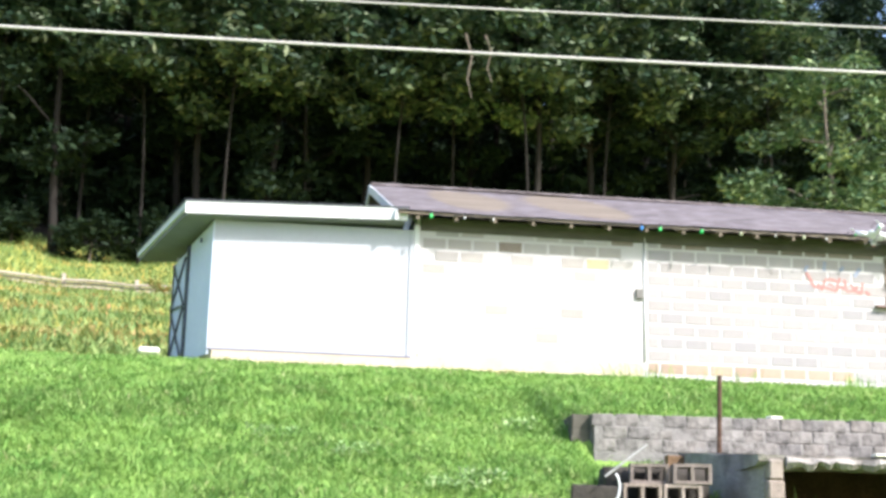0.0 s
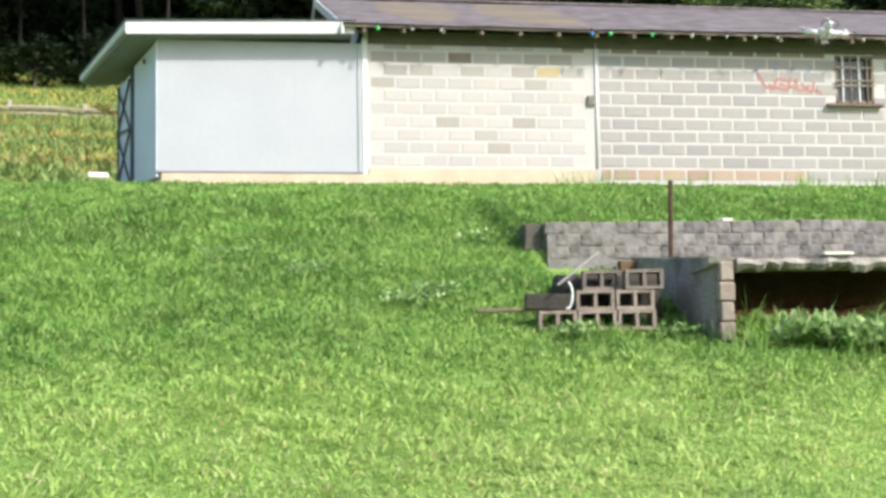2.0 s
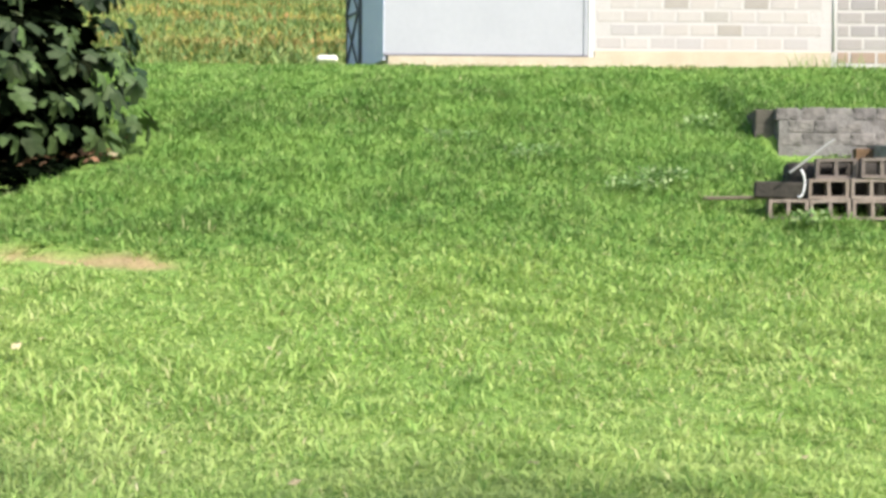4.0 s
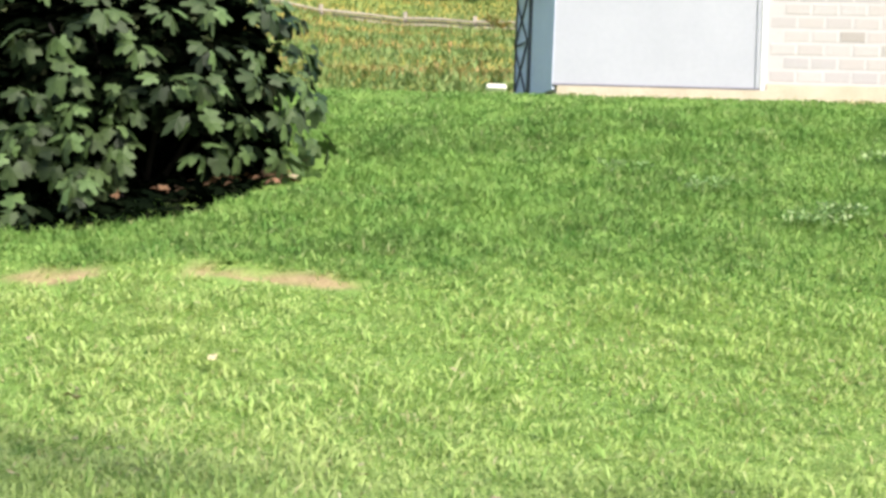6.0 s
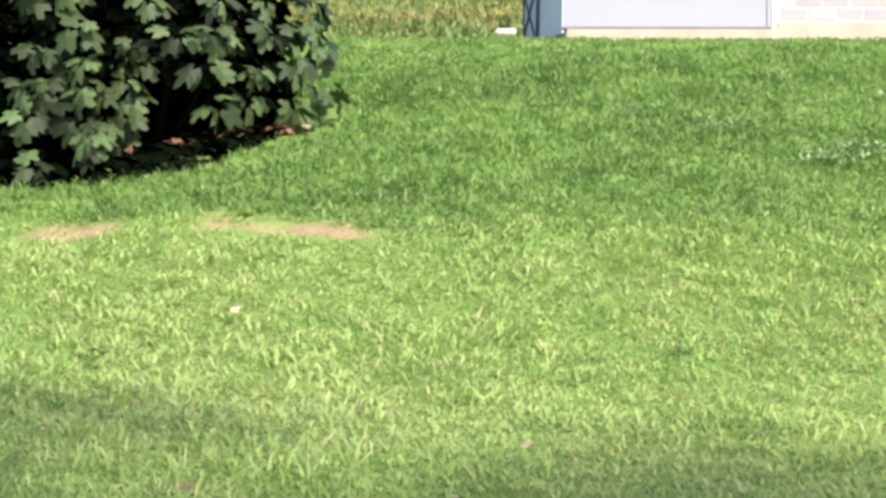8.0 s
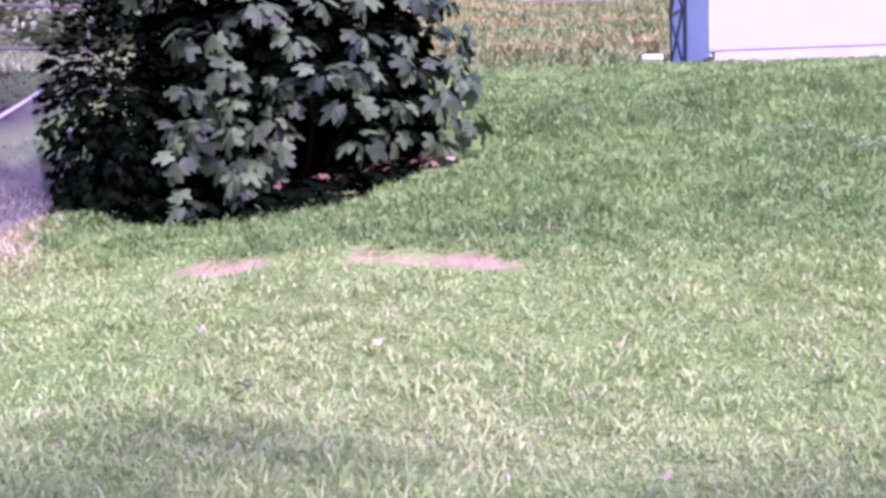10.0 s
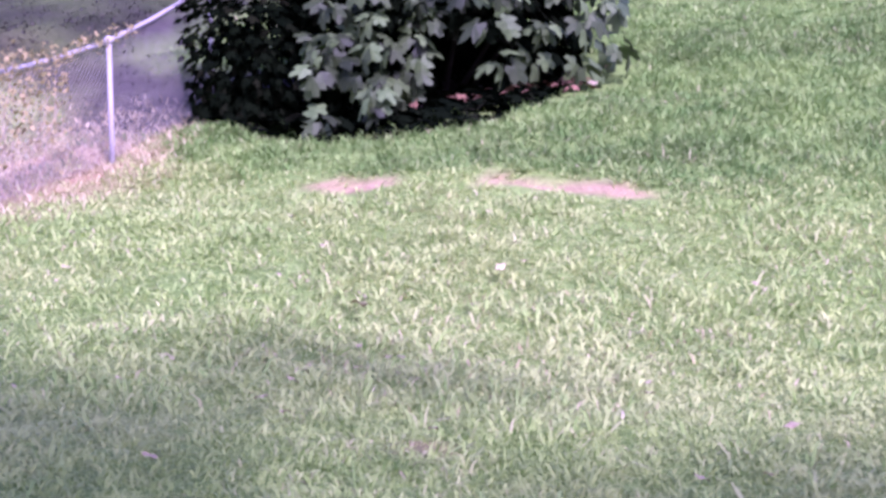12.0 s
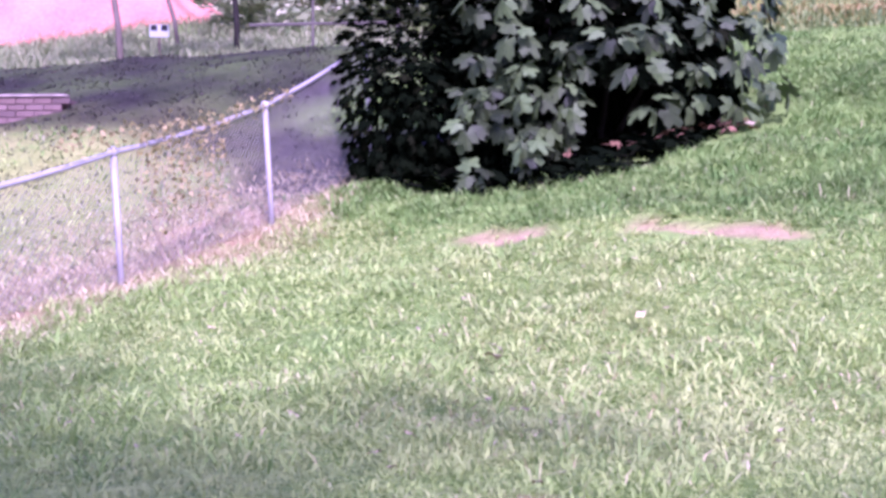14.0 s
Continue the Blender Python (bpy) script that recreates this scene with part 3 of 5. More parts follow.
x, y = scatter(60000, -40, -15.5, -1.6, 16, lambda x, y: 0.35 + 0.65 * (wave(x * 0.9, y * 0.9) > -0.2))
blades("meadow_grass", x, y, 0.34, 0.03, 1.1, M_YARD, "long pale grey-green grass beyond the shaded yard")

# litter blades in the dark tone of the yard's painted shade
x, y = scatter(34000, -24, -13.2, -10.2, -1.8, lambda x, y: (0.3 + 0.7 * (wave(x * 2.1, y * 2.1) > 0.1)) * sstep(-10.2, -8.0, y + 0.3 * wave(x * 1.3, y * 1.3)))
blades("yard_litter", x, y, 0.06, 0.018, 2.0, foliage("shaded_dead_leaf", [(0, (0.014, 0.014, 0.012)), (0.8, (0.045, 0.042, 0.036)), (1, (0.09, 0.08, 0.065))], through_light=0.05), "leaf litter over the yard, darkened to match its painted shade")


# ---- block building ----
PITCH, COURSE = 0.4064, 0.2032


def block_mesh(name, w, mats):
    """A wall block: a face with chamfered edges, 0.05 deep."""
    c, h, dp = 0.008, 0.166, 0.05
    v = [(-w / 2, dp, 0), (w / 2, dp, 0), (w / 2, dp, h), (-w / 2, dp, h), (-w / 2, c, 0), (w / 2, c, 0), (w / 2, c, h), (-w / 2, c, h),
         (-w / 2 + c, 0, c), (w / 2 - c, 0, c), (w / 2 - c, 0, h - c), (-w / 2 + c, 0, h - c)]
    f = [(8, 9, 10, 11), (4, 5, 9, 8), (5, 6, 10, 9), (6, 7, 11, 10), (7, 4, 8, 11), (0, 1, 5, 4), (1, 2, 6, 5), (2, 3, 7, 6), (3, 0, 4, 7)]
    return mesh_of(name, v, f, mats)


building = empty("block_building", pose(0, 0, 0), "long low building of grey and whitewashed concrete blocks", "building")
WX0, WX1, WTOP = -3.95, 9.0, 2.34
# wall body with the window opening left free
wall_bm = bmesh.new()
WIN = (3.82, 4.49, 1.3, 2.1)
for x0, x1, z0, z1 in ((WX0, WIN[0], -0.3, WTOP), (WIN[1], WX1, -0.3, WTOP), (WIN[0], WIN[1], -0.3, WIN[2]), (WIN[0], WIN[1], WIN[3], WTOP)):
    box(wall_bm, x0, x1, 0.0055, 0.2, z0, z1)
front_wall = part("wall", wall_bm, M_MORTAR, building, "white mortar bed of the block wall")
part("back_wall", new_box(WX0, WX1, 11.0, 11.2, -0.3, 2.3), M_BLOCK, building)
part("end_wall", new_box(WX1 - 0.2, WX1, 0.2, 11.0, -0.3, 2.3), M_BLOCK, building)
part("side_wall", new_box(WX0, WX0 + 0.2, 0.2, 11.0, -0.3, 2.3), M_BLOCK, building)
part("footing", new_box(-3.9, -0.3, -0.05, 0.01, -0.3, 0.185, bevel=0.012), M_FOOTING, building, "sandy concrete footing strip")
part("drainpipe", tube(bmesh.new(), [(-0.245, -0.008, 0.2), (-0.245, -0.008, 2.2)], 0.017, 8), M_TRIMWHITE, building, "white vertical pipe on the block wall", True)
part("corner_trim", new_box(-3.985, -3.9, -0.03, 0.01, 0.05, 2.2, bevel=0.006), M_TRIMWHITE, building)
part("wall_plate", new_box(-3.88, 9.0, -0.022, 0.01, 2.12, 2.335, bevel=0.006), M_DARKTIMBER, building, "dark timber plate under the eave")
part("meter_box", new_box(-0.4, -0.27, -0.045, 0.008, 1.2, 1.36, bevel=0.01), M_OLDBLOCK, building, "small grey box")

# roof
EAVE_Y, EAVE_Z, RIDGE_Y, RIDGE_Z = -0.4, 2.335, 5.5, 4.27
RX0, RX1 = -4.3, 9.4


def roof_plane(y0, z0, y1, z1, name):
    """Overlapping shingle courses from eave to ridge, slightly sagging."""
    n, verts, faces = 16, [], []
    xs = np.linspace(RX0, RX1, 60)
    for k in range(n):
        for j, x in enumerate(xs):
            sag = -0.03 * math.sin((x - RX0) * 0.55) + 0.012 * math.sin(x * 2.7)
            for s, lift in ((k / n, 0.012), ((k + 1.02) / n, 0.008)):
                verts.append((x, y0 + (y1 - y0) * s, z0 + (z1 - z0) * s + lift + sag * (0.4 + 0.6 * math.sin(math.pi * min(s, 1)))))
        o = k * 2 * len(xs)
        for j in range(len(xs) - 1):
            faces.append((o + 2 * j, o + 2 * j + 2, o + 2 * j + 3, o + 2 * j + 1))
    return mesh_of(name, verts, faces, M_ROOF)


roof_bm = bmesh.new()
prof = [(EAVE_Y, EAVE_Z), (RIDGE_Y, RIDGE_Z), (11.4, EAVE_Z)]
rv = {}
for x in (RX0, RX1):
    for k, (yy, zz) in enumerate(prof):
        rv[x, k, 0], rv[x, k, 1] = roof_bm.verts.new((x, yy, zz - 0.045)), roof_bm.verts.new((x, yy, zz - 0.005))
for k in (0, 1):
    for s in (0, 1):
        roof_bm.faces.new((rv[RX0, k, s], rv[RX1, k, s], rv[RX1, k + 1, s], rv[RX0, k + 1, s]))
    for x in (RX0, RX1):
        roof_bm.faces.new((rv[x, k, 0], rv[x, k + 1, 0], rv[x, k + 1, 1], rv[x, k, 1]))
for k in (0, 2):
    roof_bm.faces.new((rv[RX0, k, 0], rv[RX1, k, 0], rv[RX1, k, 1], rv[RX0, k, 1]))
roof = part("roof", roof_bm, M_TIMBER, building, "gabled roof deck")
sh = part("shingles", roof_plane(EAVE_Y - 0.03, EAVE_Z, RIDGE_Y, RIDGE_Z, "shingles"), None, roof, "weathered purple-grey shingles")
part("ridge_cap", new_box(RX0, RX1, RIDGE_Y - 0.12, RIDGE_Y + 0.12, RIDGE_Z - 0.01, RIDGE_Z + 0.035, bevel=0.01), M_ROOF, roof)
for k in range(22):
    xr = RX0 + 0.3 + k * 0.61
    bm = bmesh.new()
    prism(bm, [(xr, EAVE_Y + 0.02), (xr + 0.05, EAVE_Y + 0.02), (xr + 0.05, 0.0), (xr, 0.0)], [EAVE_Z - 0.12] * 2 + [EAVE_Z - 0.02] * 2, [EAVE_Z - 0.047] * 2 + [EAVE_Z + 0.08] * 2)
    part("rafter_tail", bm, M_TIMBER, roof)
# gable end
bm = bmesh.new()
tri = [(0.0, 2.3), (RIDGE_Y, RIDGE_Z - 0.12), (11.0, 2.3)]
lo = [bm.verts.new((-4.0, yy, zz)) for yy, zz in tri]
hi = [bm.verts.new((-3.85, yy, zz)) for yy, zz in tri]
bm.faces.new(lo), bm.faces.new(hi[::-1])
for k in range(3):
    bm.faces.new((lo[k], lo[(k + 1) % 3], hi[(k + 1) % 3], hi[k]))
gable = part("gable", bm, M_TRIMWHITE, building, "white boarded gable end")
for (ya, za), (yb, zb) in ((prof[0], prof[1]), (prof[1], prof[2])):
    bm = bmesh.new()
    a = [bm.verts.new((x, yy, zz + dz)) for x in (RX0 - 0.03, RX0 + 0.01) for yy, zz in ((ya, za), (yb, zb)) for dz in (-0.15, 0.01)]
    for q in ((0, 1, 3, 2), (4, 5, 7, 6), (0, 1, 5, 4), (2, 3, 7, 6), (0, 2, 6, 4), (1, 3, 7, 5)):
        bm.faces.new([a[i] for i in q])
    part("bargeboard", bm, M_TRIMWHITE, gable, "white bargeboard")
bm = bmesh.new()
tv = [(2.6, 2.75), (RIDGE_Y, 3.85), (8.4, 2.75)]
lo = [bm.verts.new((-4.03, yy, zz)) for yy, zz in tv]
hi = [bm.verts.new((-3.99, yy, zz)) for yy, zz in tv]
bm.faces.new(lo), bm.faces.new(hi[::-1])
for k in range(3):
    bm.faces.new((lo[k], lo[(k + 1) % 3], hi[(k + 1) % 3], hi[k]))
part("gable_vent", bm, M_DARKTRIM, gable, "dark triangular vent")

# barred window
window = empty("window", pose(0, 0, 0), "small barred window with weathered frame", "")
window.parent = building
x0, x1, z0, z1 = WIN
part("pane", new_box(x0, x1, 0.12, 0.13, z0, z1), M_DARKGLASS, window)
for a in ((x0, x0 + 0.05, z0, z1), (x1 - 0.05, x1, z0, z1), (x0, x1, z1 - 0.05, z1), (x0, x1, z0, z0 + 0.05)):
    part("frame", new_box(a[0], a[1], 0.0, 0.09, a[2], a[3], bevel=0.006), M_TIMBER, window)
for k in range(4):
    xb = x0 + 0.12 + k * (x1 - x0 - 0.24) / 3
    part("bar", new_box(xb - 0.014, xb + 0.014, -0.03, 0.0, z0 + 0.02, z1 - 0.02, bevel=0.004), M_PILEBLOCK if k % 2 else M_TRIMWHITE, window)
for zb in (z0 + 0.28, z0 + 0.36, z0 + 0.58):
    part("crossbar", new_box(x0 - 0.02, x1 + 0.02, -0.045, -0.03, zb, zb + 0.028, bevel=0.004), M_PILEBLOCK, window)
part("sill", new_box(x0 - 0.18, x1 + 0.12, -0.1, 0.05, z0 - 0.06, z0 - 0.01, bevel=0.008), M_BRICKRED, window, "reddish brick sill")

# ---- lean-to annex ----
annex = empty("lean_to_shed", pose(0, 0, 0), "white boarded lean-to shed with a braced side door", "shed")
A, B, C, D = (-7.09, 0.0), (-7.79, 1.9), (-3.99, 1.9), (-3.99, 0.0)
for k in range(3):
    xa, xb = -7.09 + k * 1.033, -7.09 + (k + 1) * 1.033 - 0.001
    part("front_panel", new_box(xa, xb, 0.0, 0.04, 0.1, 2.12), M_SIDING, annex)


def wall_piece(bm, p, q, t0, t1, zl, zh0, zh1, off, thick):
    """A slab on the line p-q from t0 to t1 of its length, proud by off."""
    d = Vector((q[0] - p[0], q[1] - p[1]))
    n = Vector((-d.y, d.x)).normalized()
    if n.x > 0:
        n = -n
    P0, P1 = Vector(p) + d * t0, Vector(p) + d * t1
    ring = [P0 + n * off, P1 + n * off, P1 + n * (off - thick), P0 + n * (off - thick)]
    return prism(bm, [tuple(r) for r in ring], [zl] * 4, [zh0, zh1, zh1, zh0])


def side_top(t):
    return 2.1 - 0.32 * t


part("side_panel", wall_piece(bmesh.new(), A, B, 0.01, 0.6, 0.02, side_top(0.0), side_top(0.6), 0, 0.04), M_SIDESKY, annex)
part("corner_board", wall_piece(bmesh.new(), A, B, 0.0, 0.045, 0.02, side_top(0.0), side_top(0.05), 0.012, 0.03), M_SIDESKY, annex)
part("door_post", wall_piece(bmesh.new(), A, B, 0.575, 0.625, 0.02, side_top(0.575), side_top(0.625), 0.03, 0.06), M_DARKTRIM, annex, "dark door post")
door = part("door", wall_piece(bmesh.new(), A, B, 0.63, 1.0, 0.05, side_top(0.63) - 0.05, side_top(1.0) - 0.05, 0.0, 0.04), M_SIDESKY, annex, "white boarded door with dark braces")
for t0, t1 in ((0.63, 0.645), (0.98, 1.0)):
    part("stile", wall_piece(bmesh.new(), A, B, t0, t1, 0.05, side_top(t0) - 0.05, side_top(t1) - 0.05, 0.02, 0.02), M_DARKTRIM, door)
dv = Vector((B[0] - A[0], B[1] - A[1], 0))
nrm = Vector((-dv.y, dv.x, 0)).normalized()
nrm = nrm if nrm.x < 0 else -nrm


def on_side(t, z, off=0.03):
    return Vector((A[0], A[1], 0)) + dv * t + nrm * off + Vector((0, 0, z))


for a, b in (((0.65, 0.1), (0.98, 0.92)), ((0.98, 0.1), (0.65, 0.92)), ((0.65, 0.97), (0.98, 1.7)), ((0.98, 0.97), (0.65, 1.75))):
    part("brace", tube(bmesh.new(), [on_side(*a), on_side(*b)], 0.018, 4), M_DARKTRIM, door)
part("rail", tube(bmesh.new(), [on_side(0.64, 0.95), on_side(0.99, 0.95)], 0.018, 4), M_DARKTRIM, door)
part("back_wall", new_box(-7.75, -3.99, 1.88, 1.92, 0.0, 1.85), M_SIDING, annex)
part("slab", prism(bmesh.new(), [(-7.02, -0.06), (-3.6, -0.06), (-3.9, 1.9), (-7.7, 1.9)], [-0.3] * 4, [0.075] * 4), M_FOOTING, annex, "pale concrete base slab")
part("sill_board", new_box(-7.1, -3.9, -0.025, 0.0, 0.085, 0.115, bevel=0.004), M_SOFFIT, annex)
part("edge_board", new_box(-4.05, -3.99, -0.02, 0.0, 0.11, 2.12, bevel=0.004), M_SIDING, annex)
# its roof: white fascia, grey soffit, dark edge line
rf = [(-7.5, -0.28), (-4.15, -0.28), (-4.15, 2.5), (-8.43, 2.5)]
top_z, low_z = [2.31, 2.395, 2.05, 2.03], [2.13, 2.21, 1.93, 1.9]
aroof = part("roof", prism(bmesh.new(), rf, low_z, top_z), M_SOFFIT, annex, "flat sloping roof with grey soffit")
ro = [(-7.535, -0.31), (-4.12, -0.31), (-4.12, -0.28), (-7.5, -0.28)]
part("fascia", prism(bmesh.new(), ro, [2.125, 2.205, 2.205, 2.125], [2.315, 2.4, 2.4, 2.315]), M_TRIMWHITE, aroof, "white fascia board")
ro = [(-7.535, -0.31), (-7.5, -0.28), (-8.43, 2.5), (-8.47, 2.5)]
part("verge_board", prism(bmesh.new(), ro, [2.2, 2.2, 1.95, 1.95], [2.315, 2.315, 2.035, 2.035]), M_TRIMWHITE, aroof, "white verge board")
part("roofing", prism(bmesh.new(), [(-7.55, -0.33), (-4.1, -0.33), (-4.1, 2.5), (-8.49, 2.5)], [2.318, 2.403, 2.06, 2.04], [2.335, 2.42, 2.08, 2.06]), M_DARKTRIM, aroof, "dark roofing felt edge")
part("eave_light", new_box(-7.32, -7.28, 0.35, 0.42, 1.82, 1.9, bevel=0.01), M_DARKTRIM, annex)

# faded wall paint: red strokes over blue blotches
paint = empty("wall_lettering", pose(0, 0, 0), "faded red hand-painted lettering on the block wall", "graffiti")
for k, (a, b) in enumerate((((2.47, 1.78), (2.6, 1.55)), ((2.6, 1.55), (2.98, 1.5)), ((2.98, 1.5), (3.05, 1.72)), ((2.75, 1.54), (2.8, 1.68)), ((2.8, 1.68), (3.0, 1.66)),
                            ((3.12, 1.7), (3.16, 1.5)), ((3.16, 1.5), (3.42, 1.48)), ((3.42, 1.48), (3.44, 1.66)),
                            ((2.66, 1.6), (2.74, 1.5)), ((2.84, 1.6), (2.95, 1.56)), ((3.22, 1.62), (3.3, 1.5)), ((3.3, 1.5), (3.36, 1.6)), ((3.02, 1.56), (3.14, 1.53)), ((3.46, 1.5), (3.56, 1.46)))):
    bm = bmesh.new()
    tube(bm, [(a[0], -0.004, a[1]), ((a[0] + b[0]) / 2, -0.004, (a[1] + b[1]) / 2 + 0.02), (b[0], -0.004, b[1])], 0.026, 6)
    for v in bm.verts:
        v.co.y = -0.004 + (v.co.y + 0.004) * 0.06
    part("stroke", bm, M_RED, paint)
for a, b in (((2.45, 1.8), (2.5, 1.9)), ((2.78, 1.82), (2.8, 1.98)), ((3.3, 1.75), (3.4, 1.9)), ((3.05, 1.84), (3.12, 1.9))):
    bm = tube(bmesh.new(), [(a[0], -0.004, a[1]), (b[0], -0.004, b[1])], 0.03, 6)
    for v in bm.verts:
        v.co.y = -0.004 + (v.co.y + 0.004) * 0.06
    part("stroke", bm, M_BLUE, paint)

# ---- string lights along the eave ----
lights = [(-3.78, 2.255, M_BULBG), (-3.25, 2.255, M_WHITEPL), (-2.8, 2.255, M_WHITEPL), (-0.42, 2.255, M_BULBB), (-0.12, 2.255, M_BULBG), (0.56, 2.255, M_BULBG), (1.21, 2.255, M_BULBY),
          (1.79, 2.255, M_WHITEPL), (2.26, 2.255, M_BULBY), (2.64, 2.255, M_WHITEPL), (3.4, 2.255, M_WHITEPL), (4.1, 2.255, M_BULBY), (4.7, 2.255, M_WHITEPL)]
string = empty("string_lights", pose(0, 0, 0), "string of small coloured bulbs hung under the eave", "string lights")
wire = bmesh.new()
pts = []
for (xa, za, _), (xb, zb, _) in zip(lights, lights[1:]):
    for s in np.linspace(0, 1, 7)[:-1]:
        pts.append((xa + (xb - xa) * s, -0.46, za + 0.06 + (zb - za) * s - 0.05 * math.sin(math.pi * s)))
part("wire", tube(wire, pts, 0.006, 5), M_BLACK, string)
for xb, zb, mb in lights:
    bm = bmesh.new()
    bmesh.ops.create_uvsphere(bm, u_segments=10, v_segments=7, radius=0.015 if mb is M_WHITEPL else 0.03, matrix=pose(xb, -0.46, zb) @ Matrix.Diagonal((1, 1, 1.3, 1)))
    bulb = part("bulb", bm, mb, string, "small coloured bulb", True)
    part("socket", tube(bmesh.new(), [(xb, -0.46, zb + 0.035), (xb, -0.46, zb + 0.075)], 0.017, 8), M_BLACK, bulb)

# ---- old cellar: upper wall, slab, pier ----
cellar = empty("ruined_cellar", pose(-2.72, -6.51, 0, 0, 0, -5.2), "ruined block cellar with a broken concrete slab and dark opening", "ruin")
oldblock = []
for k in range(3):
    bm = box(bmesh.new(), -0.124, 0.124, -0.1, 0.1, -0.0645, 0.0645, bevel=0.006)
    for v in bm.verts:
        v.co += noise.noise_vector(v.co * 9 + Vector((k * 7, 0, 0))) * 0.01
    oldblock.append(done(bm, "block", M_OLDBLOCK))
part("core", new_box(0.03, 7.0, 0.003, 0.18, -1.95, -1.315), M_OLDMORTAR, cellar, "pale crumbling mortar")
# side face turned from the sun: its shade is put into the colour
part("return_wall", new_box(-0.2, 0.0, 0.12, 1.1, -2.0, -1.3, bevel=0.015, wobble=0.01, cuts=2), M_DARKTIMBER, cellar, "return of the block wall, its shade put into a dark colour")
for r in range(3):
    for k in range(27):
        o = part("block", oldblock[(k + r) % 3], None, cellar)
        o.location = (0.13 + k * 0.252 + (0.12 if r % 2 else 0) + random.uniform(-0.02, 0.02), 0.097 + random.uniform(-0.005, 0.006), -1.625 + r * 0.133 + random.uniform(-0.004, 0.004))
        o.scale = (random.uniform(0.88, 1.03), 1, random.uniform(0.96, 1.02))
        if r == 2 and k in (14, 15, 16):
            o.location.z -= 0.03
        o.rotation_euler = (random.uniform(-0.03, 0.03), random.uniform(-0.012, 0.012), random.uniform(-0.03, 0.03))
for r in range(3):
    for k in range(3):
        o = part("block", oldblock[k], None, cellar)
        o.location = (0.07 - k * 0.065, 0.25 + k * 0.25, -1.625 + r * 0.133)
        o.rotation_euler = (0, 0, radians(105))
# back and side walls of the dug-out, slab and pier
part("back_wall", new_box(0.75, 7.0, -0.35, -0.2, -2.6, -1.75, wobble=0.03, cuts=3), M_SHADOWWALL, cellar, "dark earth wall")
slab = bmesh.new()
ns = 96
rows_ = []
for k in range(ns + 1):
    x = 0.92 + k * 0.06
    jag = 0.05 * noise.noise(Vector((x * 3.1, 0, 0))) + 0.07 * noise.noise(Vector((x * 11, 3, 0)))
    yf = -3.17 - 0.05 * noise.noise(Vector((x * 2, 7, 0)))
    th = 0.1 + jag
    rows_.append([slab.verts.new(c) for c in ((x, yf, -1.905), (x, yf + 0.02, -1.955), (x, yf + 0.1 + jag, -1.905 - th), (x, yf + 0.6, -2.0 + jag * 0.3), (x, -0.05, -1.83), (x, -0.05, -1.69))])
for a, b in zip(rows_, rows_[1:]):
    for q in range(6):
        slab.faces.new((a[q], a[(q + 1) % 6], b[(q + 1) % 6], b[q]))
slab.faces.new(rows_[0]), slab.faces.new(rows_[-1][::-1])
part("slab", slab, M_CONCRETE, cellar, "broken concrete slab with a ragged edge")
for k in range(4):
    bm = new_box(0.99 + 0.012 * (k % 2), 1.13 - 0.01 * (k % 2), -3.2, -3.02, -2.62 + k * 0.17, -2.62 + k * 0.17 + 0.163, bevel=0.014)
    part("pier_block", bm, M_PILEBLOCK, cellar, "pale pier block" if k == 0 else "")
part("side_wall", prism(bmesh.new(), [(0.98, -3.1), (1.1, -3.1), (0.98, -1.55), (0.86, -1.55)], [-2.62, -2.62, -2.45, -2.45], [-1.93, -1.93, -1.8, -1.8]), M_CONCRETE, cellar, "smooth grey side wall")
lip = bmesh.new()
rows_ = []
for k in range(121):
    x = 1.15 + k * 0.046
    tooth = 0.1 * noise.noise(Vector((x * 4.3, 1, 0))) + 0.07 * noise.noise(Vector((x * 13, 5, 0))) + random.uniform(-0.022, 0.022)
    yf = -3.2 + 0.07 * noise.noise(Vector((x * 7, 2, 0)))
    zt, zl = -1.925 + 0.012 * noise.noise(Vector((x * 9, 9, 0))), -2.005 + tooth
    rows_.append([lip.verts.new(c) for c in ((x, yf + 0.01, zt), (x, yf - 0.02, (zt + zl) / 2), (x, yf + 0.02, zl), (x, yf + 0.07, zl + 0.01), (x, yf + 0.08, zt))])
for a, b in zip(rows_, rows_[1:]):
    for q in range(5):
        lip.faces.new((a[q], a[(q + 1) % 5], b[(q + 1) % 5], b[q]))
lip.faces.new(rows_[0]), lip.faces.new(rows_[-1][::-1])
part("broken_edge", lip, M_CONCRETE, cellar, "pale crumbling slab edge")
heap = bmesh.new()
rows_ = []
for k in range(31):
    x = 1.15 + k * 0.18
    rows_.append([heap.verts.new((x, -2.95 + l * 0.24, -2.62 + 0.3 * math.sin(math.pi * min(l / 5, 0.9)) ** 0.8 + 0.1 * noise.noise(Vector((x * 1.6, l * 0.5, 4))))) for l in range(7)])
for a, b in zip(rows_, rows_[1:]):
    for l in range(6):
        heap.faces.new((a[l], b[l], b[l + 1], a[l + 1]))
part("fallen_earth", heap, M_REDEARTH, cellar, "orange earth fallen into the opening", smooth=True)
for xr in (1.9, 2.5):
    bm = new_box(xr, xr + 0.26, -3.22, -3.1, -1.9, -1.875, bevel=0.008)
    o = part("pale_board", bm, M_PALE, cellar) if xr < 2 else None
    if o is None:
        bm.free()
chip = tagged(new("paper_scrap", done(new_box(-0.08, 0.08, -0.05, 0.05, 0, 0.03, bevel=0.01), "paper_scrap", M_PALE)), "pale scrap lying on the old block wall", "litter")
chip.matrix_basis = pose(-0.72, -6.62, -1.295, 0, 0, 20)

